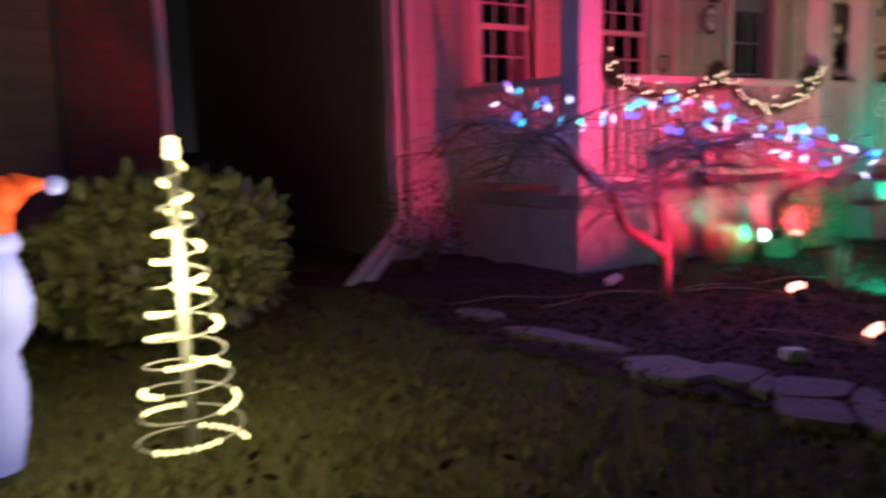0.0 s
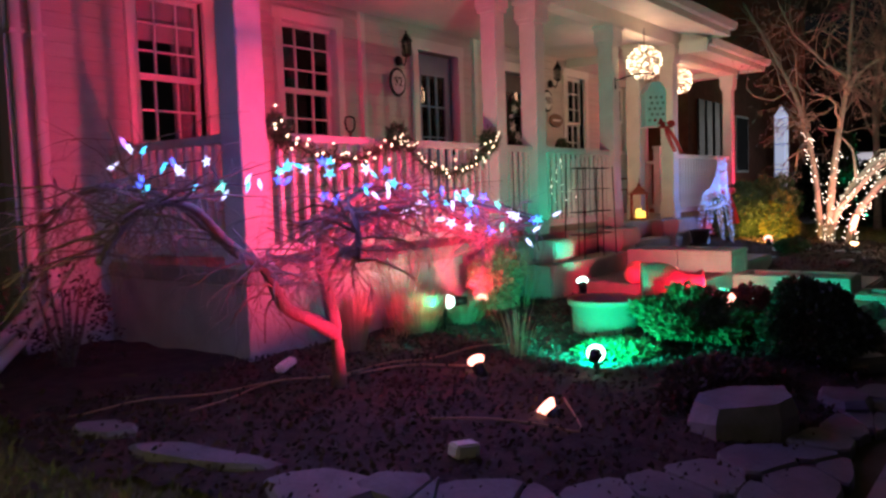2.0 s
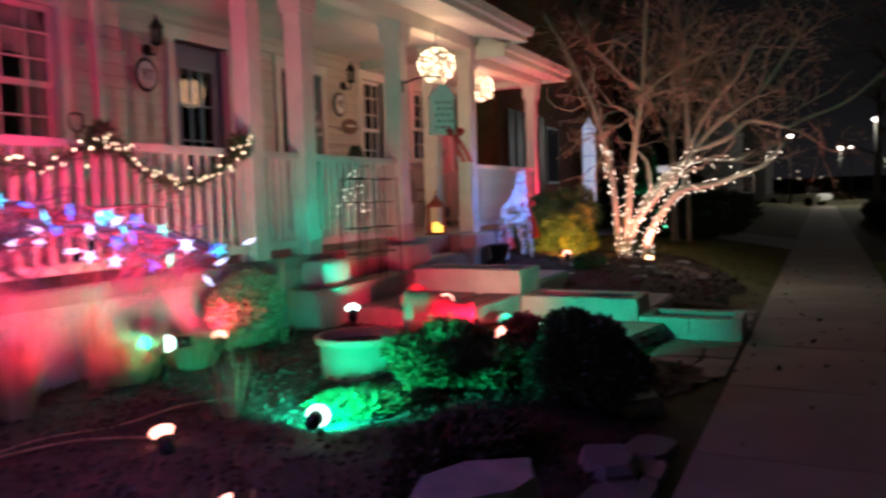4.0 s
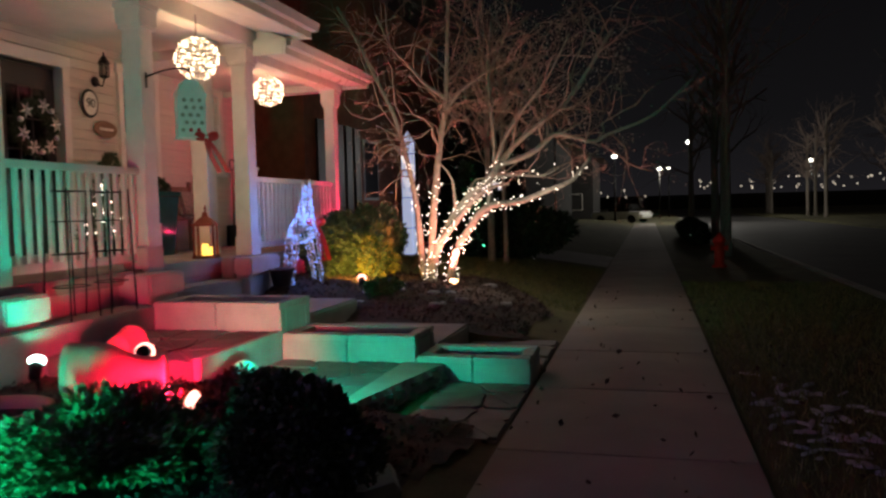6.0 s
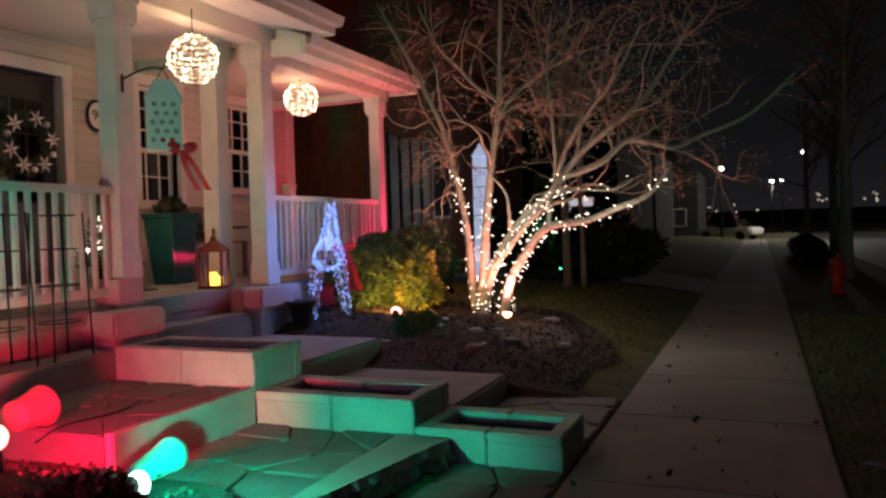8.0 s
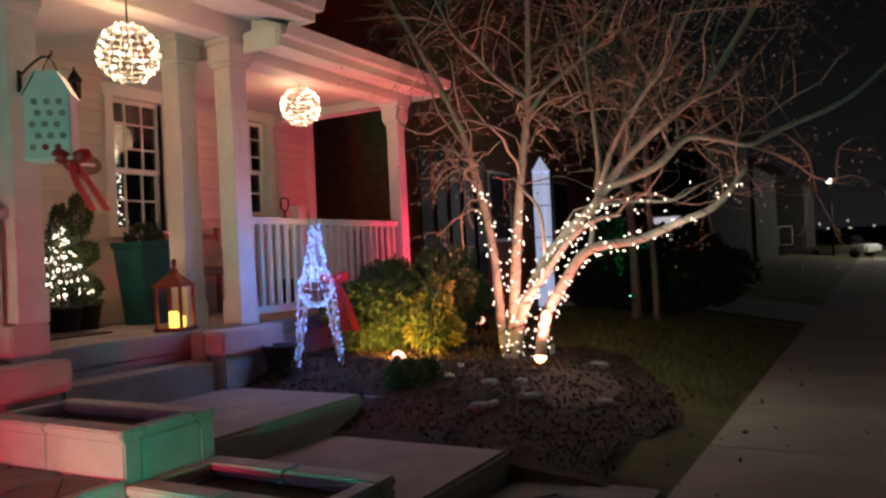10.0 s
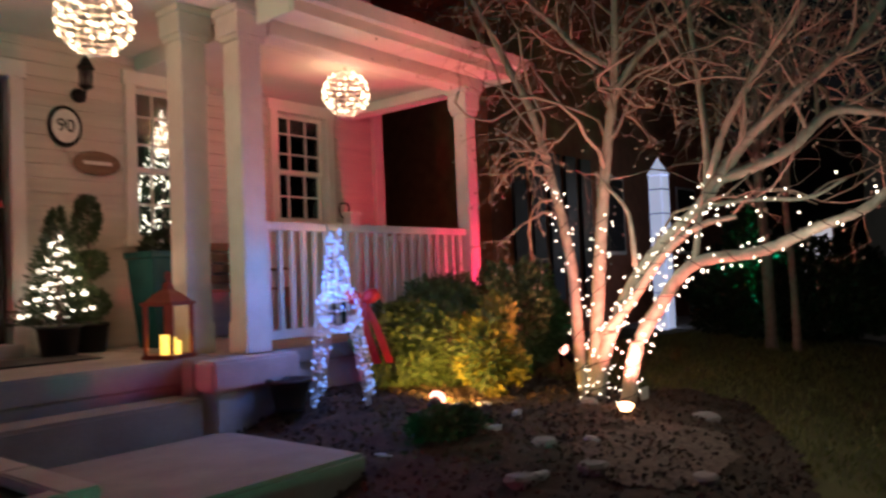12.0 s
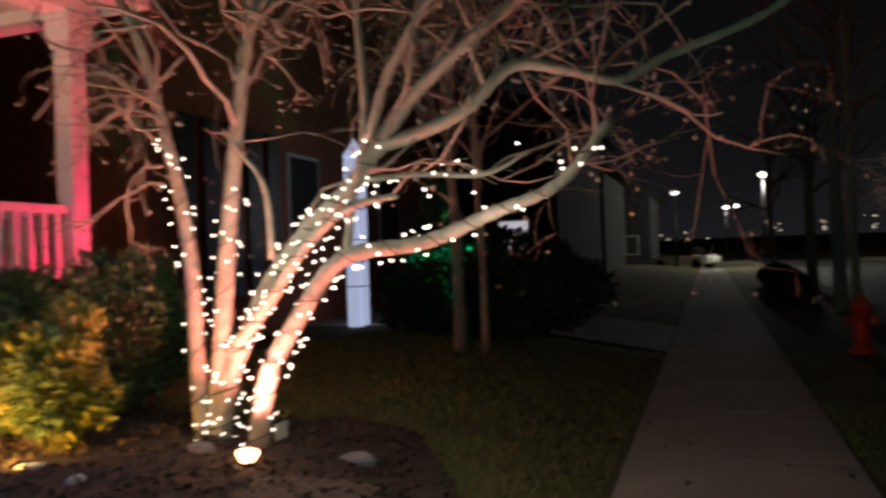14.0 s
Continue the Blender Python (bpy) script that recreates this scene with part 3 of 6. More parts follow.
def eave(nm, x0, x1, y0, z, rise, slope):
    ob = structure(new("porch_roof_" + nm), "shallow shingled porch roof with boarded soffit and gutter", "roof")
    for i in range(int((4.42 - y0) / 0.11)):
        part("soffit_board", box(x0 + 0.05, x1 - 0.05, y0 + 0.02 + i * 0.11, y0 + 0.02 + i * 0.11 + 0.106, z + i * 0.11 * slope, z + 0.02 + i * 0.11 * slope, 0.003), M_TRIM, ob)
    part("fascia", box(x0, x1, y0 - 0.02, y0 + 0.015, z - 0.02, z + 0.16, 0.004), M_TRIM, ob)
    for a in (x0, x1 - 0.03):
        part("fascia_end", box(a, a + 0.03, y0 + 0.02, 4.42, z - 0.02, z + 0.16, 0.004), M_TRIM, ob)
    gut = bmesh.new()
    prof = [(0, 0.0), (0.0, -0.09), (-0.07, -0.09), (-0.1, 0.0), (-0.09, 0.0), (-0.065, -0.08), (-0.01, -0.08), (-0.01, 0.0)]
    rings = [[gut.verts.new((x, y0 - 0.022 + a, z + 0.15 + b)) for a, b in prof] for x in (x0, x1 + 0.02)]
    for i in range(len(prof)):
        gut.faces.new((rings[0][i], rings[0][(i + 1) % 8], rings[1][(i + 1) % 8], rings[1][i]))
    gut.faces.new(rings[1])
    gut.faces.new(rings[0][::-1])
    part("gutter", gut, M_POST, ob)
    cover = bmesh.new()
    vs = [cover.verts.new(p) for p in ((x0 - 0.02, y0 - 0.04, z + 0.17), (x1 + 0.03, y0 - 0.04, z + 0.17), (x1 - rise, 6.3, z + 0.17 + rise), (x0 - 0.02, 6.3, z + 0.17 + rise), (x1 + 0.03, 6.3, z + 0.17))]
    for f in ((0, 1, 2, 3), (1, 4, 2)):
        cover.faces.new([vs[i] for i in f])
    part("shingles", cover, M_ROOF, ob)


eave("tall", 3.7, 11.74, 3.75, 3.37, 0.9, 0.2)
eave("low", 11.6, 14.36, 4.02, 3.2, 0.8, 0.12)


def porch_post(place, w, z0, z1, plinth):
    ob = thing("porch_post", (place[0], place[1], z0), "square painted porch post with a moulded cap", "post", "porch posts")
    part("shaft", box(-w / 2, w / 2, -w / 2, w / 2, 0, z1 - z0, 0.006), M_POST, ob)
    cap = bmesh.new()
    for e, lo, hi in ((0.02, 0.24, 0.2), (0.035, 0.2, 0.05), (0.05, 0.05, 0.0)):
        box(-w / 2 - e, w / 2 + e, -w / 2 - e, w / 2 + e, z1 - z0 - lo, z1 - z0 - hi, 0.004, cap)
    part("capital", cap, M_POST, ob)
    part("collar", box(-w / 2 - 0.012, w / 2 + 0.012, -w / 2 - 0.012, w / 2 + 0.012, 0, 0.22, 0.006), M_POST, ob)
    return ob


porch_post((4.09, 4.56), 0.22, FLOOR, 3.3, 0)
porch_post((7.12, 4.55), 0.17, FLOOR, 3.3, 0)
porch_post((7.85, 4.55), 0.19, FLOOR, 3.3, 0)
porch_post((9.65, 4.55), 0.19, FLOOR + 0.2, 3.3, 0)
porch_post((11.57, 4.55), 0.19, FLOOR + 0.004, 3.3, 0)
porch_post((11.39, 4.98), 0.2, FLOOR, 3.36, 0)
porch_post((14.15, 4.54), 0.15, FLOOR, 3.14, 0)


def plinth(x0, x1, y0, y1, z0, z1, label="block stone plinth under a porch post"):
    ob = tagged(new("post_plinth"), label, "plinth")
    part("block", box(x0 + 0.05, x1 - 0.05, y0 + 0.05, y1, z0, z1 - 0.2, 0.012), M_STONE, ob)
    part("cap_stone", box(x0, x1, y0, y1, z1 - 0.198, z1, 0.02), M_STONE, ob)
    return ob


p = plinth(9.2, 9.735, 4.2, 4.66, 0.3, 0.83)
part("base_block", box(9.48, 9.738, 4.42, 4.68, 0.831, FLOOR + 0.2, 0.01), M_STONE, p)
plinth(7.62, 8.05, 4.2, 4.455, 0.2, 0.8)
p = plinth(11.05, 11.76, 4.24, 4.455, 0.2, FLOOR)
part("core", box(11.32, 11.86, 4.464, 5.08, 0.1, FLOOR - 0.124, 0.01), M_STONE, p)
tagged(p, "rough stone pier with a slab cap beside the steps")


def railing(x0, x1, y=4.55, z0=1.0, z1=1.79, along="x", group="porch railings"):
    ob = thing("porch_railing", (x0, y, FLOOR), "painted wooden porch railing with square balusters", "railing", group)
    n = x1 - x0
    bars = max(2, round(n / 0.115))
    def bx(a, b, h0, h1, d):
        return box(a, b, -d, d, h0 - FLOOR, h1 - FLOOR, 0.006) if along == "x" else box(-d, d, a, b, h0 - FLOOR, h1 - FLOOR, 0.006)
    part("top_rail", bx(0, n, z1 - 0.06, z1, 0.045), M_POST, ob)
    part("bottom_rail", bx(0, n, z0 - 0.07, z0, 0.03), M_POST, ob)
    mesh = None
    for i in range(bars):
        c = n * (i + 0.5) / bars
        if mesh is None:
            mesh = part("baluster", box(-0.018, 0.018, -0.018, 0.018, z0 - FLOOR, z1 - 0.06 - FLOOR, 0.003), M_POST, ob)
            b = mesh
        else:
            b = new("baluster", mesh.data)
            b.parent = ob
        b.location = (c, 0, 0) if along == "x" else (0, c, 0)
    for c in (0.03, n - 0.03):
        part("foot", bx(c - 0.025, c + 0.025, FLOOR, z0 - 0.07, 0.025), M_POST, ob)
    return ob


railing(4.21, 7.02)
railing(7.21, 7.74)
railing(7.96, 9.54)
railing(11.68, 14.06)
railing(4.72, 6.24, 0, 1.0, 1.79, "y").location = (4.09, 4.72, FLOOR)
railing(4.64, 6.24, 0, 1.0, 1.79, "y").location = (14.17, 4.64, FLOOR)
ob = tagged(new("newel_post"), "short square newel behind the porch railing", "post")
part("newel", box(13.52, 13.64, 5.5, 5.62, FLOOR, 1.98, 0.006), M_POST, ob)
part("newel_cap", box(13.5, 13.66, 5.48, 5.64, 1.98, 2.02, 0.008), M_POST, ob)

# downspouts at the west corner
def downspout(x, y, label):
    ob = tagged(new("downspout"), label, "downspout")
    path = smooth_path([(x, y, 6.0), (x, y, 3.0), (x, y, 0.75), (x - 0.05, y - 0.08, 0.6), (x - 0.95, y - 0.9, 0.22)], 6)
    tube("pipe", path, 0.045, M_TRIM, ob, 8)
    for z in (1.2, 2.6):
        part("strap", box(x - 0.055, x + 0.055, y - 0.05, y + 0.1, z, z + 0.03), M_TRIM, ob)


downspout(3.36, 6.2, "white metal downspout with a long kicked-out foot")
downspout(3.52, 6.22, "white metal downspout beside the corner board")

# ---- terraced front walk ----
def planter(y0, y1, z0, z1):
    ob = thing("stone_planter", (9.07, y0, z0), "low pale stone planter box with bare soil", "planter", "stepped planters")
    h, n, w, t = z1 - z0, y1 - y0, 0.57, 0.1
    half = n / 2
    for a, b in ((0, half - 0.003), (half + 0.003, n)):
        part("front_stone", box(0, t, a, b, 0, h - 0.05, 0.008), M_STONE, ob)
        part("back_stone", box(w - t, w, a, b, 0, h - 0.05, 0.008), M_STONE, ob)
        part("coping", box(-0.012, t + 0.03, a, b, h - 0.048, h, 0.01), M_STONE, ob)
        part("coping", box(w - t - 0.03, w + 0.012, a, b, h - 0.048, h, 0.01), M_STONE, ob)
    for a, b in ((0.002, t), (n - t, n - 0.002)):
        part("end_stone", box(t + 0.002, w - t - 0.002, a, b, 0, h - 0.05, 0.006), M_STONE, ob)
        part("coping", box(t + 0.032, w - t - 0.032, a, b, h - 0.048, h, 0.008), M_STONE, ob)
    part("soil", box(t + 0.001, w - t - 0.001, t + 0.001, n - t - 0.001, 0.01, h - 0.07), M_SOIL, ob, "dark bare soil")


planter(2.895, 4.08, 0.3, 0.61)
planter(1.755, 2.885, 0.1, 0.36)
planter(0.855, 1.745, -0.03, 0.205)


def flagged(name, x0, x1, y0, y1, z, label, cell=0.42, seed=3):
    """A tier of the walk: a mortar bed with irregular flagstones."""
    ob = structure(part(name, box(x0, x1, y0, y1, -0.06, z - 0.014), M_MORTAR), label, "walk")
    rng = np.random.default_rng(seed)
    nx, ny = max(1, round((x1 - x0) / cell)), max(1, round((y1 - y0) / cell))
    node = {}
    for i in range(nx + 1):
        for j in range(ny + 1):
            jx = 0 if i in (0, nx) else rng.uniform(-0.34, 0.34)
            jy = 0 if j in (0, ny) else rng.uniform(-0.34, 0.34)
            node[i, j] = Vector((x0 + (x1 - x0) * (i + jx) / nx, y0 + (y1 - y0) * (j + jy) / ny, 0))
    for i in range(nx):
        for j in range(ny):
            q = [node[i, j], node[i + 1, j], node[i + 1, j + 1], node[i, j + 1]]
            tris = [q] if rng.random() < 0.6 else [[q[0], q[1], q[2]], [q[0], q[2], q[3]]]
            for t in tris:
                c = sum(t, Vector()) / len(t)
                ring = []
                for a, b in zip(t, t[1:] + t[:1]):
                    ring += [a.lerp(b, 0.12), a.lerp(b, 0.55) + (c - a) * rng.uniform(-0.02, 0.05), a.lerp(b, 0.88)]
                h = z + rng.uniform(-0.006, 0.006)
                b_ = bmesh.new()
                lo = [b_.verts.new((c + (p - c) * 0.965).to_tuple()[:2] + (z - 0.03,)) for p in ring]
                mid = [b_.verts.new((c + (p - c) * 0.965).to_tuple()[:2] + (h - 0.006,)) for p in ring]
                hi = [b_.verts.new((c + (p - c) * 0.94).to_tuple()[:2] + (h,)) for p in ring]
                n = len(ring)
                for k in range(n):
                    b_.faces.new((lo[k], lo[(k + 1) % n], mid[(k + 1) % n], mid[k]))
                    b_.faces.new((mid[k], mid[(k + 1) % n], hi[(k + 1) % n], hi[k]))
                b_.faces.new(hi)
                part("flagstone", b_, M_FLAG, ob)
    return ob


flagged("walk_apron", 7.62, 9.06, 0.84, 1.5, 0.02, "irregular grey flagstones beside the pavement", 0.4, 5)
flagged("walk_terrace_lower", 7.86, 9.066, 1.86, 2.88, 0.15, "lower terrace of irregular flagstones", 0.4, 6)
flagged("walk_terrace_upper", 7.87, 9.066, 2.95, 4.1, 0.375, "upper terrace of irregular flagstones", 0.42, 7)
flagged("walk_east", 9.66, 10.9, 0.84, 1.7, 0.03, "flat paving stones at the foot of the landings", 0.45, 9)
slab_thing("terrace_riser", 7.87, 9.066, 2.884, 2.946, 0.0, 0.385, M_STONE, "pale stone riser between the terraces", "step", 0.008)
slab_thing("porch_step_slab", 7.4, 9.19, 4.104, 4.455, 0.2, 0.57, M_CONC, "concrete step under the porch railing", "step", 0.015)
# the rock-faced slab step
rng = np.random.default_rng(11)
bm = bmesh.new()
nx, rows = 34, 5
front = [[bm.verts.new((7.72 + 1.34 * i / nx, 1.78 - 0.26 * i / nx + (0 if r == rows - 1 else rng.uniform(-0.045, 0.02)), 0.0 + 0.155 * r / (rows - 1))) for i in range(nx + 1)] for r in range(rows)]
back = [bm.verts.new((7.72 + 1.34 * i / nx, 1.855, 0.157)) for i in range(nx + 1)]
for r in range(rows - 1):
    for i in range(nx):
        bm.faces.new((front[r][i], front[r][i + 1], front[r + 1][i + 1], front[r + 1][i]))
for i in range(nx):
    bm.faces.new((front[-1][i], front[-1][i + 1], back[i + 1], back[i]))
structure(part("slab_step", bm, M_STONE), "thick stone slab step with a rock-faced edge", "step")
slab_thing("slab_step_end", 7.7, 7.9, 1.8, 2.1, -0.02, 0.14, M_STONE, "rough end of the slab step", "step", 0.02)


# ---- trees ----
def grow(rng, p, d, length, r, depth, out, tips, droop=0.0, wob=0.25, split=(2, 4), shrink=0.68, sides=5, steps=4):
    """A branch and its twigs, gathered into out as tubes."""
    path, radii = [Vector(p)], [r]
    d = Vector(d).normalized()
    for k in range(steps):
        d = (d + Vector(rng.normal(0, wob, 3)) * 0.5 + Vector((0, 0, -droop))).normalized()
        path.append(path[-1] + d * length / steps)
        radii.append(r * (1 - 0.45 * (k + 1) / steps))
    out.append(tube_data(path, radii, sides))
    if depth == 0:
        tips.append(path[-1])
        return
    for _ in range(rng.integers(*split)):
        k = rng.integers(1, steps + 1)
        side = Vector(rng.normal(0, 1, 3))
        nd = (d * 0.9 + side.normalized() * 0.75)
        grow(rng, path[k], nd, length * shrink * rng.uniform(0.7, 1.2), radii[k] * 0.62, depth - 1, out, tips, droop, wob, split, shrink, max(3, sides - 1), steps)


def magnolia():
    rng = np.random.default_rng(21)
    ob = thing("magnolia_tree", (0, 0, 0), "bare multi-stemmed tree wrapped in white string lights", "tree")
    stems = [
        ([(13.36, 2.9, 0.38), (13.4, 2.96, 0.7), (13.45, 3.02, 1.3), (13.45, 3.09, 1.75), (13.42, 3.16, 2.1), (13.4, 3.29, 2.6), (13.35, 3.46, 3.0), (13.3, 3.72, 3.55), (13.2, 4.0, 4.1)], 0.05),
        ([(13.4, 2.86, 0.38), (13.42, 2.83, 0.75), (13.44, 2.79, 1.3), (13.45, 2.74, 1.78), (13.45, 2.67, 2.28), (13.45, 2.59, 2.75), (13.45, 2.56, 3.3), (13.4, 2.5, 4.2)], 0.06),
        ([(13.38, 2.82, 0.38), (13.42, 2.75, 0.76), (13.45, 2.54, 1.2), (13.45, 2.29, 1.5), (13.45, 2.0, 1.75), (13.45, 1.82, 1.97), (13.45, 1.62, 2.2), (13.45, 1.28, 2.46), (13.5, 0.98, 2.7), (13.55, 0.7, 3.1), (13.6, 0.4, 3.6)], 0.056),
        ([(13.34, 2.56, 0.34), (13.33, 2.47, 0.75), (13.34, 2.29, 1.05), (13.35, 2.03, 1.35), (13.4, 1.6, 1.42), (13.42, 1.25, 1.55), (13.45, 0.93, 1.68), (13.5, 0.68, 1.98)], 0.058),
        ([(13.45, 1.88, 1.92), (13.47, 1.66, 1.97), (13.5, 1.4, 2.08), (13.55, 1.17, 2.28), (13.6, 0.92, 2.25), (13.65, 0.66, 2.18), (13.7, 0.44, 2.28), (13.8, -0.1, 2.5), (13.9, -0.6, 2.95)], 0.042),
        ([(13.42, 2.76, 0.85), (13.38, 2.5, 1.12), (13.35, 2.22, 1.44), (13.36, 1.98, 1.61), (13.4, 1.74, 1.66)], 0.042),
        ([(13.45, 2.59, 2.83), (13.4, 2.84, 3.02), (13.4, 3.07, 3.28), (13.35, 3.3, 3.55), (13.3, 3.5, 4.0)], 0.03),
        ([(13.45, 2.58, 2.67), (13.5, 2.39, 2.92), (13.55, 2.12, 3.1), (13.6, 1.9, 3.35), (13.6, 1.7, 3.9)], 0.03),
        ([(13.45, 1.94, 1.85), (13.48, 1.94, 2.2), (13.5, 1.99, 2.75), (13.5, 2.02, 3.2), (13.5, 1.95, 3.8)], 0.032),
        ([(13.45, 1.91, 1.95), (13.4, 1.77, 2.28), (13.35, 1.5, 2.64), (13.3, 1.24, 2.92), (13.2, 0.9, 3.5)], 0.03),
        ([(13.37, 2.02, 1.36), (13.4, 1.99, 1.63), (13.43, 1.92, 1.86)], 0.026),
        ([(13.45, 1.98, 1.75), (13.5, 1.66, 1.77), (13.52, 1.32, 1.75), (13.55, 1.1, 1.85)], 0.02),
        ([(13.4, 2.47, 1.36), (13.42, 2.52, 1.75), (13.42, 2.68, 1.96), (13.4, 2.76, 2.08)], 0.02),
    ]
    twigs, tips = [], []
    for ctrl, r in stems:
        path = smooth_path(ctrl, 7)
        radii = [r * (1 - 0.62 * i / (len(path) - 1)) * (1 + 0.08 * math.sin(3.1 * i)) for i in range(len(path))]
        radii[0] *= 1.25
        tube("stem", path, radii, M_BARK, ob, 9)
        lo = 0.85 if r == 0.058 else 0.5 if r > 0.045 else 0.3
        for _ in range(1 if r == 0.058 else 15 if r > 0.045 else 12 if r in (0.042, 0.032, 0.03) and ctrl[0][2] > 1 else 2):
            k = int(len(path) * rng.uniform(lo, 0.98))
            d = (path[min(k + 1, len(path) - 1)] - path[k - 1]).normalized()
            side = Vector(rng.normal(0, 1, 3))
            side.z = abs(side.z) * 0.5 + 0.4
            grow(rng, path[k], d * 0.7 + side.normalized() * 0.9, rng.uniform(0.7, 1.5), max(0.0075, radii[k] * 0.42), 3, twigs, tips, 0.0, 0.75, (2, 4), 0.62, 5, 6)
    # low drooping twigs towards the porch
    for _ in range(8):
        grow(rng, (13.28, 3.06, 2.05 + rng.uniform(-0.3, 0.5)), (-0.35, 0.7, 0.2), 0.55, 0.011, 2, twigs, tips, 0.12, 0.7, (2, 5), 0.6, 5, 6)
    t = raw("twigs", *join_data(twigs), M_TWIG, ob, True)
    tagged(t, "fine bare twigs", kind="stuff")
    buds = raw("buds", *bead_data([p for p in tips], 0.011), M_BARK, ob)
    tagged(buds, "small furry buds", kind="stuff")
    # string lights wound on the lower stems
    s = thing("string_lights", (0, 0, 0), "warm white string lights wound round the tree stems", "string lights")
    bulbs, wires = [], []
    for (ctrl, r), top in zip(stems[:4] + stems[5:6], (0.5, 0.44, 0.5, 0.99, 0.95)):
        path = smooth_path(ctrl, 16)
        n = int(len(path) * top)
        wire = []
        for i in range(n):
            a = i * 0.75
            d = (path[min(i + 1, len(path) - 1)] - path[max(i - 1, 0)]).normalized()
            u = d.orthogonal().normalized()
            w = d.cross(u)
            rr = r * (1 - 0.62 * i / len(path)) + 0.012
            wire.append(path[i] + (u * math.cos(a) + w * math.sin(a)) * rr)
            for _ in range(1 if i < len(path) * 0.6 else int(rng.random() < 0.45)):
                a2 = rng.uniform(0, 6.28)
                bulbs.append(path[i] + d * rng.uniform(-0.03, 0.03) + (u * math.cos(a2) + w * math.sin(a2)) * (rr + rng.uniform(0.005, 0.035)))
        wires.append(tube_data(wire, 0.0035, 4))
    for _ in range(16):
        bulbs.append(Vector((13.45, 1.98, 1.76)).lerp(Vector((13.55, 1.15, 1.82)), rng.uniform(0, 1)) + Vector(rng.normal(0, 0.05, 3)))
    raw("wire", *join_data(wires), M_GREENCABLE, s)
    tagged(raw("bulbs", *bead_data(bulbs, 0.0075), G_WHITE, s), "glowing mini bulbs", kind="stuff")


magnolia()


def star_mesh(mat):
    bm = bmesh.new()
    ring = []
    for i in range(10):
        r = 0.05 if i % 2 == 0 else 0.015
        ring.append(bm.verts.new((r * math.cos(math.pi * i / 5), r * math.sin(math.pi * i / 5), 0)))
    for z in (0.012, -0.012):
        c = bm.verts.new((0, 0, z))
        for i in range(10):
            q = (ring[i], ring[(i + 1) % 10], c)
            bm.faces.new(q if z > 0 else q[::-1])
    return to_mesh("star", bm, mat)


def weeping_maple():
    rng = np.random.default_rng(8)
    ob = thing("weeping_maple", (0, 0, 0), "small bare weeping maple with a spreading umbrella crown", "tree")
    limbs = [
        ([(3.86, 3.49, 0.14), (3.8, 3.43, 0.4), (3.76, 3.4, 0.6)], 0.05),
        ([(3.76, 3.4, 0.58), (3.71, 3.4, 0.8), (3.67, 3.4, 1.0), (3.68, 3.35, 1.2), (3.85, 3.2, 1.36)], 0.04),
        ([(3.76, 3.4, 0.56), (3.58, 3.4, 0.66), (3.4, 3.4, 0.76), (3.28, 3.4, 0.97), (3.12, 3.42, 1.07), (2.9, 3.46, 1.28)], 0.042),
        ([(3.67, 3.4, 1.0), (3.9, 3.1, 1.22), (4.2, 2.8, 1.26), (4.5, 2.5, 1.14)], 0.026),
        ([(3.68, 3.38, 1.1), (3.5, 3.0, 1.26), (3.3, 2.75, 1.2), (3.1, 2.55, 1.05)], 0.024),
        ([(3.7, 3.36, 1.2), (4.1, 3.4, 1.36), (4.6, 3.35, 1.25), (5.0, 3.2, 1.0)], 0.024),
        ([(3.12, 3.42, 1.07), (2.8, 3.3, 1.3), (2.5, 3.2, 1.3), (2.25, 3.1, 1.1)], 0.024),
        ([(3.2, 3.4, 1.02), (3.0, 3.8, 1.35), (2.7, 4.0, 1.4), (2.5, 4.1, 1.2)], 0.022),
    ]
    twigs, tips = [], []
    for ctrl, r in limbs:
        path = smooth_path(ctrl, 6)
        radii = [r * (1 - 0.5 * i / (len(path) - 1)) for i in range(len(path))]
        tube("limb", path, radii, M_BARK2, ob, 8)
        if r < 0.05:
            for _ in range(30):
                k = int(len(path) * rng.uniform(0.45, 0.99))
                side = Vector(rng.normal(0, 1, 3))
                side.z = 0.25
                grow(rng, path[k], side, rng.uniform(0.2, 0.46), 0.007, 2, twigs, tips, 0.15, 0.45, (2, 4), 0.7, 4)
    tagged(raw("twigs", *join_data(twigs), M_TWIG, ob, True), "tangled drooping twigs", kind="stuff")
    s = thing("star_lights", (0, 0, 0), "string of coloured star lights laid over the maple", "string lights")
    meshes = [star_mesh(m) for m in G_STAR]
    line = smooth_path([(2.62, 3.72, 1.54), (2.85, 3.5, 1.5), (3.1, 3.3, 1.44), (3.35, 3.2, 1.5), (3.55, 3.05, 1.44), (3.8, 2.95, 1.38), (3.95, 2.8, 1.26), (4.1, 2.7, 1.3), (4.3, 2.55, 1.2), (4.48, 2.44, 1.14)], 8)
    pts = [line[i % len(line)] + Vector(rng.normal(0, 1, 3)) * 0.06 + Vector((0, 0, -abs(rng.normal(0, 0.05)))) for i in range(0, len(line) * 2, 2)][:72]
    for i, p in enumerate(pts):
        st = new("star", meshes[int(rng.choice([0, 0, 0, 1, 1, 1, 2, 3, 3, 3, 3, 4]))])
        st.parent = s
        st.matrix_basis = Matrix.LocRotScale(p, Euler(rng.uniform(0, 3, 3)), (0.72, 0.72, 0.72))
    tube("wire", [p + Vector((0, 0, 0.01)) for p in pts[:len(pts) // 2]], 0.003, M_GREENCABLE, s, 4)


weeping_maple()


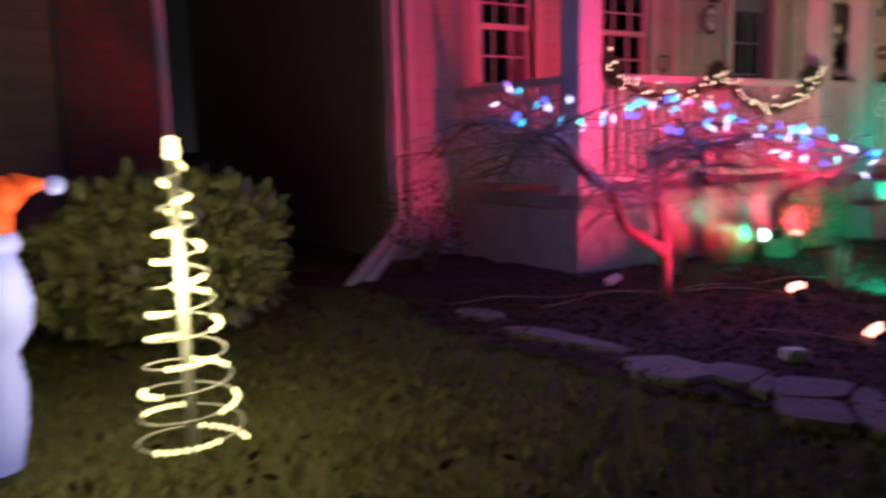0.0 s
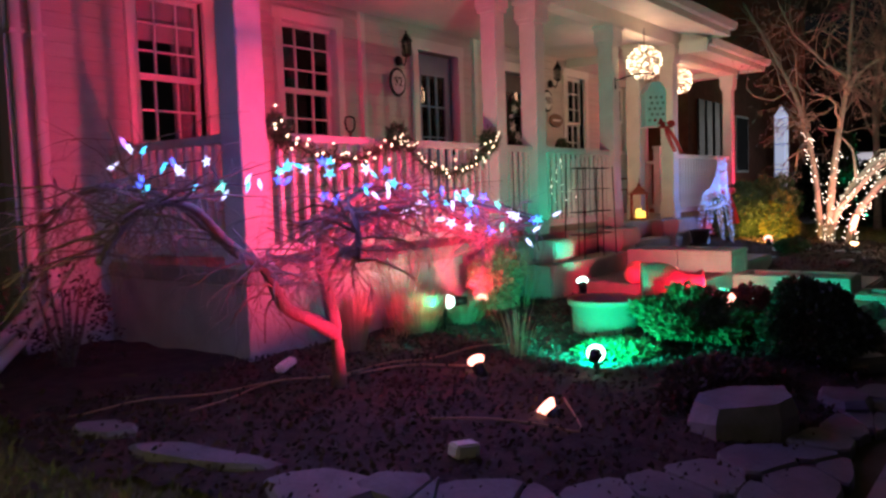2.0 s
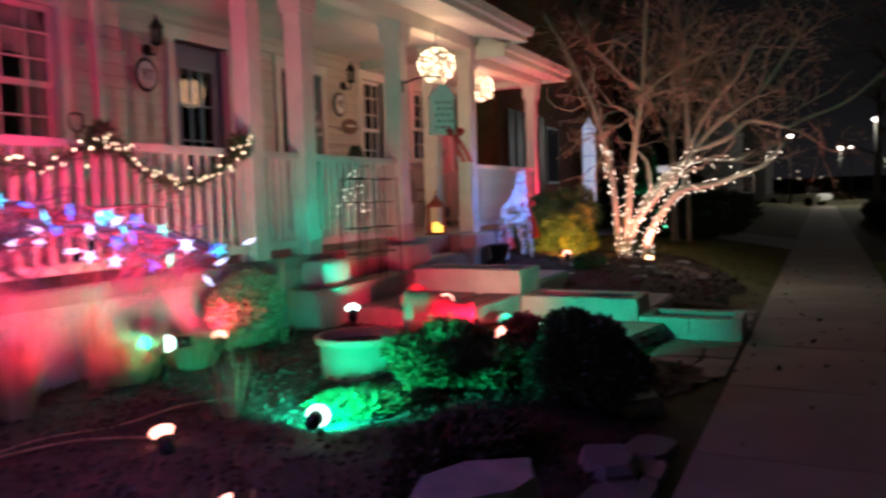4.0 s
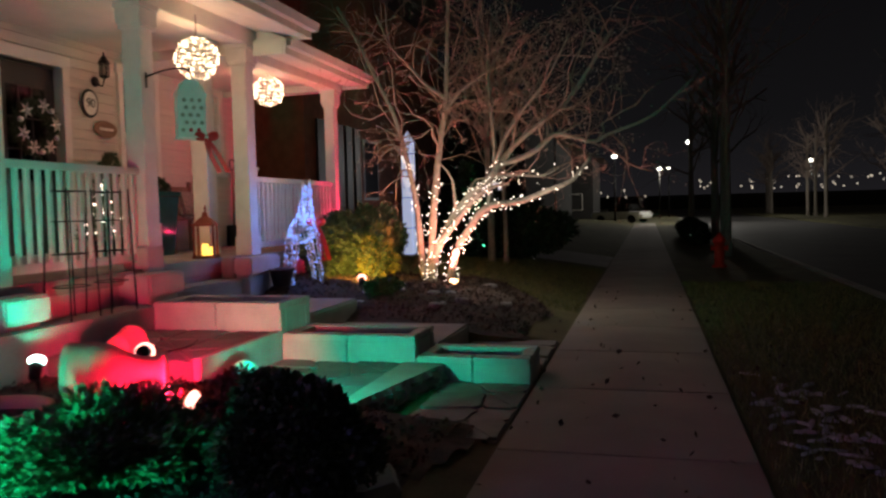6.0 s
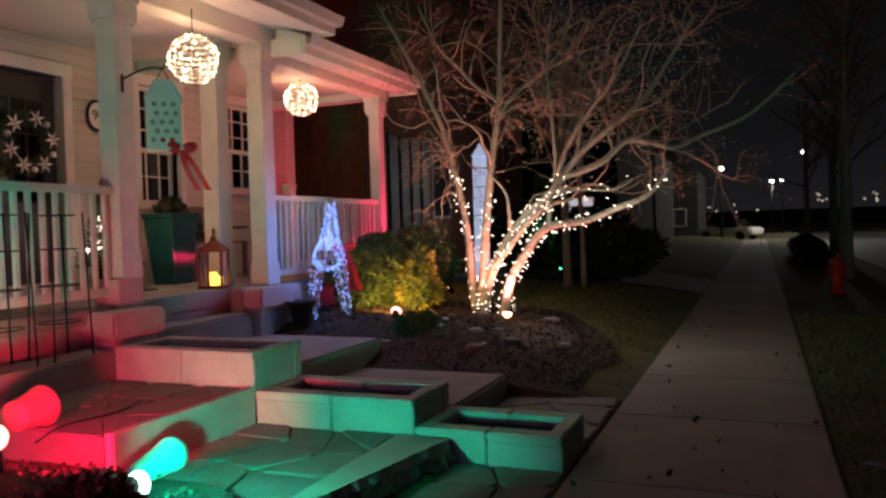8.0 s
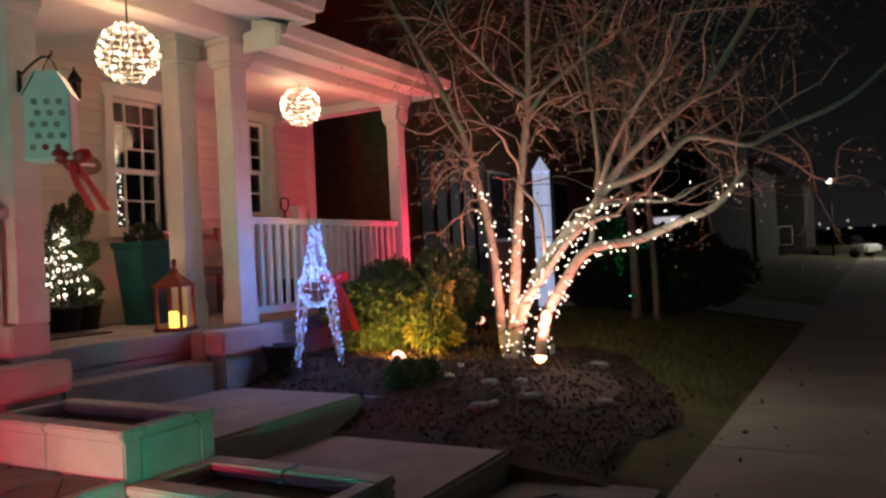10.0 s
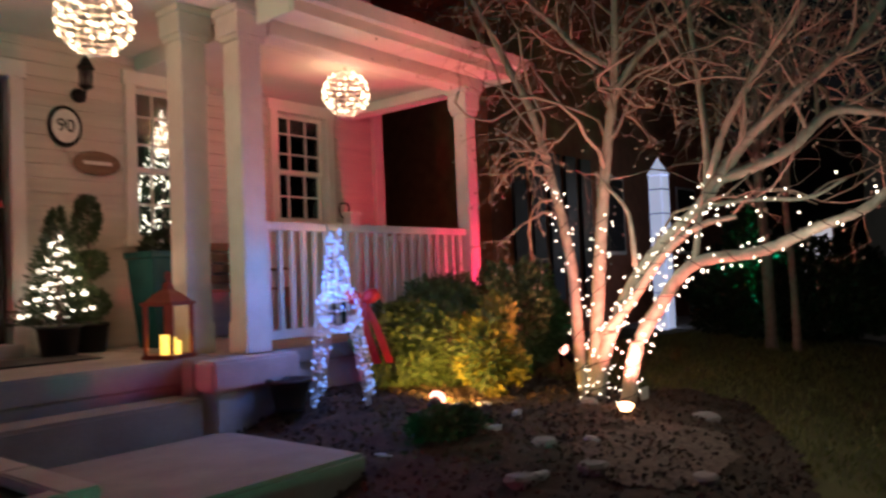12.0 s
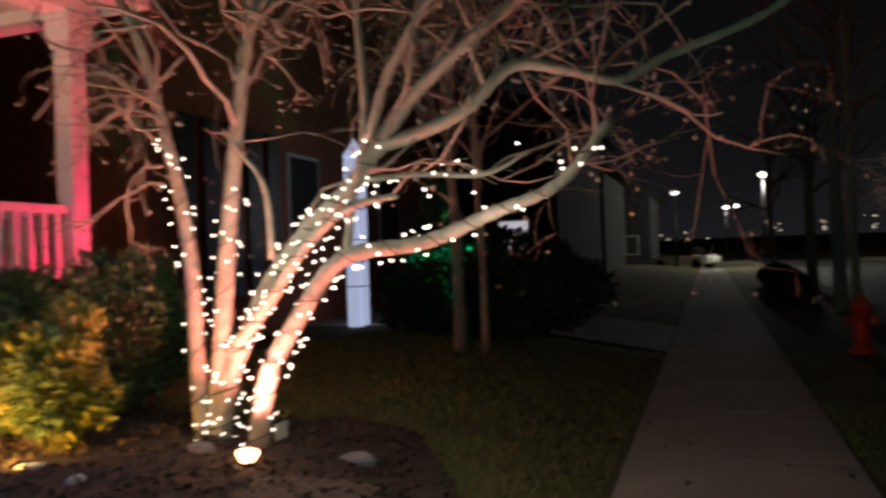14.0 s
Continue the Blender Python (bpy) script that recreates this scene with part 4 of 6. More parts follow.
def street_tree(x, y, h, r, seed, label="bare dark street tree on the verge"):
    rng = np.random.default_rng(seed)
    ob = thing("street_tree", (x, y, ground_z(x, y)), label, "tree", "trees along the street")
    tube("trunk", smooth_path([(0, 0, -0.1), (0.03, 0.02, h * 0.25), (-0.04, 0.05, h * 0.55), (0.05, 0, h * 0.9)], 4), [r * 1.2, *[r * (1 - 0.05 * i) for i in range(12)]], M_BARK, ob, 8)
    tw, tips = [], []
    for _ in range(16):
        grow(rng, (0, 0, h * rng.uniform(0.35, 0.85)), (*rng.normal(0, 0.7, 2), 0.9), h * 0.28, r * 0.35, 2, tw, tips, 0, 0.3, (2, 4), 0.62, 4, 3)
    tagged(raw("crown", *join_data(tw), M_TWIG, ob), "bare branches", kind="stuff")


street_tree(27.0, -2.2, 7, 0.14, 31)
street_tree(34.0, -2.5, 7, 0.16, 32)
street_tree(24.0, -2.0, 8, 0.08, 33)
street_tree(46.0, -2.3, 8, 0.15, 34)
street_tree(17.8, 2.86, 4.5, 0.075, 35, "slender bare tree on the next lawn")
street_tree(17.9, 2.6, 4.0, 0.05, 36, "slender bare tree on the next lawn")
for i in range(9):
    street_tree(42 + 9 * i, -13.5 - (i % 3), 8 + i % 2, 0.16, 50 + i, "bare dark tree across the street")

# ---- shrubs ----
def shrub(name, place, radii, n, leaf, mat, label, category="shrub", slim=0.5, spread=0.7, seed=1, lump=0.25, second=None, limb=M_BARK2):
    rng = np.random.default_rng(seed)
    z = ground_z(place[0], place[1])
    ob = thing(name, (place[0], place[1], z), label, category)
    for _ in range(7):
        d = rng.uniform(-0.9, 0.9, 3)
        tube("limb", [(0, 0, -0.05), (d[0] * radii[0] * 0.3, d[1] * radii[1] * 0.3, radii[2] * 0.7), (d[0] * radii[0] * 0.5, d[1] * radii[1] * 0.5, radii[2] * 1.4)], [0.02, 0.014, 0.006], limb, ob, 5)
    foliage("crown", rng, n, radii, mat, ob, leaf, slim, spread, 14, lump, -0.92, (0, 0, radii[2] * 0.95))
    if second:
        foliage("inner_crown", rng, n // 3, [r * 0.8 for r in radii], second, ob, leaf, slim, spread, 10, 0.1, -0.92, (0, 0, radii[2] * 0.9))
    return ob


shrub("gold_cypress", (12.86, 3.42), (0.3, 0.26, 0.37), 6000, 0.06, L_GOLD, "golden feathery cypress lit from below", slim=0.35, seed=2, lump=0.5, second=L_GREEN)
shrub("dark_cypress", (13.62, 3.66), (0.55, 0.42, 0.5), 12000, 0.06, L_GREEN, "green feathery cypress behind the lit tree", slim=0.35, seed=3, lump=0.35)
shrub("dark_cypress", (13.0, 3.92), (0.55, 0.42, 0.48), 12000, 0.06, L_GREEN, "green feathery cypress behind the golden one", slim=0.35, seed=17, lump=0.35)
shrub("dark_cypress", (12.62, 4.05), (0.42, 0.36, 0.38), 9000, 0.06, L_GREEN, "green feathery cypress by the porch rail", slim=0.35, seed=4, lump=0.35)
shrub("boxwood", (6.38, 1.5), (0.41, 0.38, 0.31), 13000, 0.035, L_BOX, "clipped dark boxwood ball by the walk", slim=0.6, seed=5, lump=0.3)
shrub("juniper", (6.16, 2.26), (0.48, 0.4, 0.2), 10000, 0.055, L_GREEN, "low spreading juniper in the bed", slim=0.3, seed=6, lump=0.45)
shrub("juniper", (5.55, 2.55), (0.34, 0.26, 0.045), 3000, 0.055, L_GREEN, "creeping juniper beside the pot", slim=0.3, seed=7, lump=0.35)
shrub("barberry", (6.85, 2.08), (0.4, 0.26, 0.19), 4500, 0.045, L_BARB, "low reddish barberry bush", slim=0.5, seed=8, lump=0.35)
shrub("barberry", (5.2, 1.8), (0.62, 0.3, 0.09), 4500, 0.04, L_LITTER, "dry brown ground cover by the boulder", slim=0.5, seed=9, lump=0.4)
shrub("round_shrub", (6.66, 4.28), (0.42, 0.2, 0.32), 6500, 0.05, L_STRAW, "dense pale shrub against the porch wall", slim=0.4, seed=10, lump=0.2)
shrub("rhododendron", (0.92, 4.45), (0.78, 0.6, 0.5), 5200, 0.1, L_RHODO, "large rounded shrub with pale-edged leaves", slim=0.5, seed=11, lump=0.25)
shrub("evergreen_hedge", (19.4, 3.0), (1.0, 1.6, 0.62), 7000, 0.12, L_BOX, "dark clipped hedge before the next house", "hedge", seed=12, lump=0.15)
shrub("evergreen_hedge", (24.0, 4.5), (1.2, 2.4, 0.8), 6000, 0.15, L_BOX, "dark hedge beside the drive", "hedge", seed=13, lump=0.2)
shrub("verge_hedge", (33.0, -1.6), (6.0, 0.55, 0.4), 9000, 0.1, L_BOX, "low hedge along the verge", "hedge", seed=14, lump=0.2)
shrub("low_evergreen", (11.75, 2.95), (0.24, 0.2, 0.09), 1500, 0.05, L_FIR, "low dark evergreen at the bed's edge", seed=15, lump=0.3)
shrub("vine_bush", (3.25, 5.5), (0.5, 0.35, 0.4), 700, 0.04, L_LITTER, "leafless tangled bush by the house corner", seed=16, lump=0.4)


def grass_clump(x, y, h, r, n, mat, label, seed):
    rng = np.random.default_rng(seed)
    ob = thing("grass_clump", (x, y, ground_z(x, y)), label, "ornamental grass")
    vs, fs = [], []
    for i in range(n):
        a, k = rng.uniform(0, 6.28), rng.uniform(0.2, 1)
        b = Vector((math.cos(a) * r * 0.3 * k, math.sin(a) * r * 0.3 * k, -0.02))
        tip = Vector((math.cos(a) * r * k, math.sin(a) * r * k, h * rng.uniform(0.6, 1)))
        mid = b.lerp(tip, 0.55) + Vector((0, 0, h * 0.12))
        s = Vector((-math.sin(a), math.cos(a), 0)) * 0.0028
        q = len(vs)
        vs += [b - s, b + s, mid - s, mid + s, tip]
        fs += [(q, q + 1, q + 3, q + 2), (q + 2, q + 3, q + 4)]
    tagged(raw("blades", vs, fs, mat, ob), "dry arching blades", kind="stuff")


grass_clump(4.6, 4.1, 0.5, 0.22, 500, L_STRAW, "dry upright ornamental grass by the porch", 1)
grass_clump(5.45, 4.2, 0.4, 0.4, 600, L_STRAW, "low mound of dry grass lit green", 2)
grass_clump(5.9, 4.1, 0.32, 0.35, 500, L_STRAW, "low mound of dry grass by a flood lamp", 3)
grass_clump(5.1, 3.05, 0.42, 0.25, 50, L_STRAW, "thin spiky stalks beside the pot", 4)
grass_clump(6.9, 4.15, 0.8, 0.35, 36, L_STRAW, "tall thin dry stalks before the railing", 5)
grass_clump(5.2, 4.2, 0.85, 0.4, 36, L_STRAW, "tall thin dry stalks before the railing", 6)


# ---- stones and edging ----
def lone_stone(name, x, y, w, d, h, turn, seed, label, mat=M_ROCK, group="", top=0.85, n=9):
    v, f = stone_data(np.random.default_rng(seed), 0, 0, 0, w, d, h, turn, n, top)
    ob = raw(name, v, f, mat)
    ob.location = (x, y, ground_z(x, y) + 0.005)
    return tagged(ob, label, "stone", group)


rng = np.random.default_rng(77)
for k, (x, y, w, d, turn) in enumerate(((2.62, 3.84, 0.36, 0.2, -1.2), (2.66, 3.14, 0.86, 0.2, -1.33), (2.72, 2.42, 0.5, 0.36, -1.2))):
    lone_stone("edging_stone", x, y, w, d, 0.045, turn, 100 + k, "flat grey stone edging the garden bed", M_FLAG, "edging stones", 0.93, 11)
edge_line = smooth_path([(2.98, 2.36, 0), (3.12, 2.05, 0), (3.4, 1.74, 0), (3.8, 1.5, 0), (4.3, 1.32, 0), (4.9, 1.22, 0), (5.5, 1.16, 0), (6.0, 1.12, 0)], 4)
edging = structure(new("stone_edging"), "crazy paving of large flat grey stones round the bed", "edging")
rows_ = (0.0, 0.24, 0.52, 0.86)
grid_ = []
for i in range(0, len(edge_line), 2):
    d = (edge_line[min(i + 1, len(edge_line) - 1)] - edge_line[max(i - 1, 0)]).normalized()
    side = Vector((d.y, -d.x, 0))
    grid_.append([edge_line[i] + side * (o + rng.uniform(-0.07, 0.07)) + d * rng.uniform(-0.14, 0.14) for o in rows_])
for i in range(len(grid_) - 1):
    for j in range(3):
        q = [grid_[i][j], grid_[i + 1][j], grid_[i + 1][j + 1], grid_[i][j + 1]]
        q = [Vector((p.x, max(p.y, 0.88), 0)) for p in q]
        if max(p.y for p in q) - min(p.y for p in q) < 0.1 or (j == 2 and i < 4) or (j == 1 and i < 2):
            continue
        c = sum(q, Vector()) / 4
        ring = []
        for a, b in zip(q, q[1:] + q[:1]):
            ring += [a.lerp(b, 0.16), a.lerp(b, 0.5) + (a.lerp(b, 0.5) - c) * rng.uniform(-0.02, 0.07), a.lerp(b, 0.84)]
        b_ = bmesh.new()
        h = rng.uniform(0.04, 0.065)
        tilt = rng.uniform(-0.02, 0.02, 2)
        loops = []
        for k, drop in ((0.97, 0.1), (0.97, 0.012), (0.92, 0.0)):
            loops.append([b_.verts.new((v.x, v.y, ground_z(v.x, v.y) + h - drop + tilt[0] * (v.x - c.x) + tilt[1] * (v.y - c.y))) for v in (c + (p - c) * k for p in ring)])
        n = len(ring)
        for lo, hi in zip(loops, loops[1:]):
            for k in range(n):
                b_.faces.new((lo[k], lo[(k + 1) % n], hi[(k + 1) % n], hi[k]))
        b_.faces.new(loops[-1])
        bmesh.ops.recalc_face_normals(b_, faces=b_.faces)
        part("flagstone", b_, M_FLAG, edging)
lone_stone("boulder", 4.62, 1.42, 0.66, 0.4, 0.2, -0.6, 7, "squarish pale boulder at the bed's edge", M_ROCK, top=0.9, n=7)
lone_stone("boulder", 5.5, 1.15, 0.4, 0.3, 0.08, 0.3, 9, "flat rounded stone by the walk")
lone_stone("boulder", 6.6, 1.25, 0.5, 0.34, 0.09, 0.1, 10, "flat reddish stone by the walk")
for i in range(6):
    lone_stone("bed_stone", 11.1 + 2.6 * rng.random(), 1.5 + 1.3 * rng.random(), 0.2, 0.15, 0.05, rng.uniform(0, 3), 400 + i, "small pale stone in the mulch", group="stones in the bed")


# ---- litter and lawn ----
def litter(name, n, area, size, mat, label, seed, inside=None):
    rng = np.random.default_rng(seed)
    c = np.stack([rng.uniform(area[0], area[1], n), rng.uniform(area[2], area[3], n), np.zeros(n)], 1)
    if inside:
        c = np.array([q for q in c if inside(q[0], q[1])])
    c[:, 2] = [ground_z(q[0], q[1]) + 0.03 for q in c]
    v, f = leaves_data(rng, c, np.tile((0, 0, 0.25), (len(c), 1)), size, 0.6, 0.8)
    tagged(raw(name, v, f, mat), label, "litter", kind="stuff")


litter("leaf_litter_west", 14000, (2.3, 7.8, 1.1, 4.5), 0.036, L_LITTER, "dead brown leaves and bark chips on mulch", 5, in_left_bed)
litter("leaf_litter_east", 9000, (10.9, 14.4, 1.0, 4.4), 0.036, L_LITTER, "dead brown leaves and bark chips on mulch", 6, in_right_bed)
litter("leaf_litter_lawn", 900, (-2, 3, 0.9, 5), 0.05, L_LITTER, "scattered dead leaves on the lawn", 7)
litter("leaf_litter_pavement", 120, (6, 16, -1.2, 1.0), 0.05, L_LITTER, "scattered dead leaves by the pavement", 8)


def lawn(name, n, area, seed, keep=None):
    rng = np.random.default_rng(seed)
    c = np.stack([rng.uniform(area[0], area[1], n), rng.uniform(area[2], area[3], n), np.zeros(n)], 1)
    if keep:
        c = np.array([q for q in c if keep(q[0], q[1])])
    c[:, 2] = [ground_z(q[0], q[1]) - 0.005 for q in c]
    v, f = leaves_data(rng, c, np.tile((0, 0, 1.0), (len(c), 1)), 0.06, 0.14, 0.45)
    tagged(raw(name, v, f, L_GRASS), "short patchy winter grass", "grass", kind="stuff")


lawn("lawn_west", 42000, (-2.2, 3.3, 0.86, 5.5), 1, lambda x, y: not in_left_bed(x, y))
lawn("lawn_east", 26000, (13.0, 19.5, 0.86, 4.5), 2, lambda x, y: not in_right_bed(x, y))
lawn("lawn_verge", 26000, (5.0, 17.0, -2.95, -0.58), 3)
rng = np.random.default_rng(4)
pieces = []
for i in range(60):
    x, y = rng.normal(8.5, 0.7), rng.normal(-1.02, 0.16)
    if y < -0.62:
        pieces.append(stone_data(rng, x, y, 0.0, rng.uniform(0.05, 0.2), rng.uniform(0.02, 0.06), rng.uniform(0.004, 0.016), rng.uniform(0, 3), 7, 0.7))
tagged(raw("snow_patch", *join_data(pieces), M_SNOW, None, True), "broken scraps of old snow on the verge", "snow", kind="stuff")
spots = [(rng.uniform(11.3, 12.6), rng.uniform(2.2, 3.4)) for i in range(9)]
pieces = [stone_data(rng, x, y, ground_z(x, y) + 0.02, 0.14, 0.06, 0.022, rng.uniform(0, 3), 7, 0.7) for x, y in spots]
tagged(raw("snow_scraps", *join_data(pieces), M_SNOW, None, True), "small scraps of old snow in the bed", "snow", kind="stuff")


# ---- flood lamps ----
def flood_lamp(eye, target, glass, label):
    z = ground_z(eye[0], eye[1])
    ob = thing("flood_lamp", (eye[0], eye[1], z), label, "flood lamp", "garden flood lamps")
    d = (Vector(target) - Vector(eye)).normalized()
    m = Matrix.Translation(Vector((0, 0, eye[2] - z)) - d * 0.03) @ d.to_track_quat("Z", "Y").to_matrix().to_4x4()
    part("lens", lathe([(0.028, -0.05), (0.05, -0.01), (0.056, 0.0), (0.052, 0.006), (0.035, -0.028), (0.0, -0.032)], 20, m=m), glass, ob, "glowing coloured glass", True)
    part("socket", lathe([(0.0, -0.15), (0.034, -0.148), (0.038, -0.1), (0.042, -0.045), (0.03, -0.04)], 16, m=m), M_BLACK, ob, "black lamp holder", True)
    part("stake", box(-0.012, 0.012, -0.012, 0.012, -0.03, max(0.04, eye[2] - z - 0.06), 0.003), M_BLACK, ob)


GLASS = {"red": G_RED, "green": G_GREEN, "amber": G_AMBER}
for eye, target, colour, lens, power, angle in FLOODS:
    back = (Vector(eye) - Vector(target)).normalized() * 0.05
    flood_lamp(tuple(Vector(eye) + back), target, GLASS[lens], "small black garden flood lamp with a %s lens" % lens)


# ---- pots in the bed ----
def pot(name, place, h, r0, r1, mat, label, tilt=(0, 0, 0), soil=True, category="flower pot"):
    ob = thing(name, place, label, category)
    ob.matrix_world = pose(*place, *tilt)
    part("body", lathe([(0.0, 0.0), (r0, 0.0), (r0 * 1.02, 0.02), (r1 * 0.97, h * 0.86), (r1 * 1.06, h * 0.87), (r1 * 1.08, h), (r1 * 0.94, h), (r1 * 0.9, h * 0.85), (r0 * 0.8, h * 0.2), (0, h * 0.15)], 28), mat, ob, "", True)
    if soil:
        part("soil", lathe([(0.0, h * 0.84), (r1 * 0.9, h * 0.83), (0.0, h * 0.86)][:2] + [(0.0, h * 0.88)], 20), M_SOIL, ob, "dark potting soil")
    return ob


pot("terracotta_pot", (6.22, 2.96, 0.13), 0.34, 0.24, 0.27, M_TERRA, "large clay pot of soil in the bed")
def lying_urn(place, turn, label):
    """A bottle-necked urn on its side, its mouth towards -x."""
    ob = thing("clay_urn", place, label, "urn", turn=turn)
    m = pose(-0.24, 0, 0.15, 0, 90, 0)
    part("body", lathe([(0.1, 0.02), (0.13, 0.0), (0.15, 0.01), (0.152, 0.05), (0.145, 0.07), (0.15, 0.14), (0.13, 0.22), (0.085, 0.3), (0.06, 0.36), (0.06, 0.42), (0.085, 0.46), (0.085, 0.48), (0.0, 0.48)], 30, m=m), M_TERRA, ob, "", True)
    part("inner_wall", lathe([(0.1, 0.02), (0.125, 0.06), (0.13, 0.14), (0.1, 0.22), (0.0, 0.26)], 30, m=m), M_TERRA, ob, "", True)
    return ob


lying_urn((6.68, 2.6, 0.42), -62, "clay urn lying on its side on the mound")
pot("terracotta_pot", (7.74, 3.42, 0.47), 0.22, 0.08, 0.105, M_TERRA, "clay pot lying on its side on the terrace", (0, 86, 10), False)
pot("white_pot", (7.72, 2.58, 0.25), 0.3, 0.06, 0.085, M_WHITEM, "pale urn lying on its side by the terrace", (0, 86, 10), False)
pot("black_pot", (11.55, 4.12, 0.5), 0.2, 0.1, 0.14, M_BLACKPOT, "small black plastic nursery pot by the pier")

# cables and odd bits in the bed
for nm, ctrl in (("a", [(2.6, 4.2, 0), (3.2, 4.0, 0), (3.9, 3.7, 0), (4.6, 3.5, 0), (5.4, 3.3, 0)]), ("b", [(3.0, 3.7, 0), (3.6, 3.8, 0), (4.4, 3.4, 0), (4.7, 3.1, 0)]), ("c", [(3.6, 2.6, 0), (3.9, 2.2, 0), (4.0, 2.0, 0), (4.3, 2.25, 0)])):
    path = [Vector((p.x, p.y, ground_z(p.x, p.y) + 0.045 + 0.012 * math.sin(9 * p.x))) for p in smooth_path(ctrl, 8)]
    tagged(tube("extension_cable", path, 0.006, M_CABLE), "thin tan extension cable lying on the mulch", "cable")
tagged(tube("lamp_cable", [Vector((p.x, p.y, 0.40)) for p in smooth_path([(7.6, 3.1, 0), (7.9, 3.25, 0), (8.2, 3.2, 0), (8.5, 3.3, 0)], 6)], 0.006, M_GREENCABLE), "dark lamp cable across the terrace", "cable")
ob = tagged(part("timer_box", box(-0.09, 0.09, -0.035, 0.035, 0, 0.05, 0.012), M_WHITEPLASTIC), "white plastic timer box on the mulch", "timer")
ob.matrix_world = pose(3.94, 4.06, ground_z(3.94, 4.06) + 0.035, 0, -8, 20)
ob = tagged(part("junction_box", box(-0.06, 0.06, -0.04, 0.04, 0, 0.06, 0.008), M_WHITEM), "small pale junction box on the mulch", "box")
ob.matrix_world = pose(3.36, 2.22, ground_z(3.36, 2.22) + 0.03, 0, 5, -20)
ob = thing("yard_sign", (13.42, 2.46, ground_z(13.42, 2.46)), "small blank wire yard sign at the tree's foot", "sign")
part("board", box(-0.06, 0.06, -0.003, 0.003, 0.05, 0.14, 0.002), M_WHITEM, ob)
part("stake", box(-0.004, 0.004, -0.004, 0.004, -0.03, 0.05), M_BLACK, ob)


# ---- lit figures ----
def spiral_tree():
    z0 = ground_z(0.58, 2.7)
    ob = thing("spiral_light_tree", (0.6, 2.7, z0), "spiral rope-light tree glowing warm white on the lawn", "light tree")
    tube("pole", [(0, 0, -0.05), (0, 0, 1.1)], 0.02, M_WHITEM, ob, 8)
    path = []
    n = 11.5
    for i in range(380):
        t = i / 379
        a = 2 * math.pi * n * t
        r = 0.165 * (1 - t) + 0.025
        path.append((r * math.cos(a), r * math.sin(a), 0.06 + 1.04 * t))
    tube("rope_light", path, 0.004, M_WHITEM, ob, 6, "clear rope light")
    bulbs = [Vector(path[i]) for i in range(0, 378) if i % 20 < 7]
    tagged(raw("bulbs", *bead_data(bulbs, 0.0105), G_TUBE, ob), "bright bulbs", kind="stuff")
    part("topper", lathe([(0.022, 1.08), (0.026, 1.1), (0.022, 1.15), (0.0, 1.16)], 12), G_TUBE, ob, "glowing cap", True)


spiral_tree()


def snowman():
    bm = bmesh.new()
    lathe([(0.0, 0.0), (0.08, 0.02), (0.11, 0.16), (0.12, 0.3), (0.1, 0.42), (0.15, 0.5), (0.165, 0.6), (0.14, 0.7), (0.12, 0.76)], 24, bm)
    low = len(bm.faces)
    lathe([(0.13, 0.76), (0.145, 0.79), (0.13, 0.83)], 24, bm)
    mid = len(bm.faces)
    for i, (a, b) in enumerate((((0.0, 0.82), (0.05, 0.92)), ((0.05, 0.92), (0.14, 0.98)), ((0.14, 0.98), (0.24, 0.99)))):
        r0, r1 = 0.125 - 0.038 * i, 0.125 - 0.038 * (i + 1)
        d = Vector((b[0] - a[0], 0, b[1] - a[1]))
        lathe([(r0, 0), (r1, d.length)], 16, (tmp := bmesh.new()), Matrix.Translation((a[0], 0, a[1])) @ d.to_track_quat("Z", "Y").to_matrix().to_4x4())
        me = bpy.data.meshes.new("t")
        tmp.to_mesh(me)
        tmp.free()
        bm.from_mesh(me)
    hat = len(bm.faces)
    bmesh.ops.create_icosphere(bm, subdivisions=2, radius=0.035, matrix=Matrix.Translation((0.26, 0, 0.98)))
    bm.faces.ensure_lookup_table()
    me = bpy.data.meshes.new("inflatable_snowman")
    for i, f in enumerate(bm.faces):
        f.material_index, f.smooth = (1 if mid <= i < hat else 0), True
    bm.to_mesh(me)
    bm.free()
    me.materials.append(G_INFL)
    me.materials.append(G_INFLRED)
    ob = new("inflatable_snowman", me)
    ob.location = (0.0, 2.95, 0.2)
    tagged(ob, "lit inflatable snowman with a red hat on the lawn", "inflatable")


snowman()


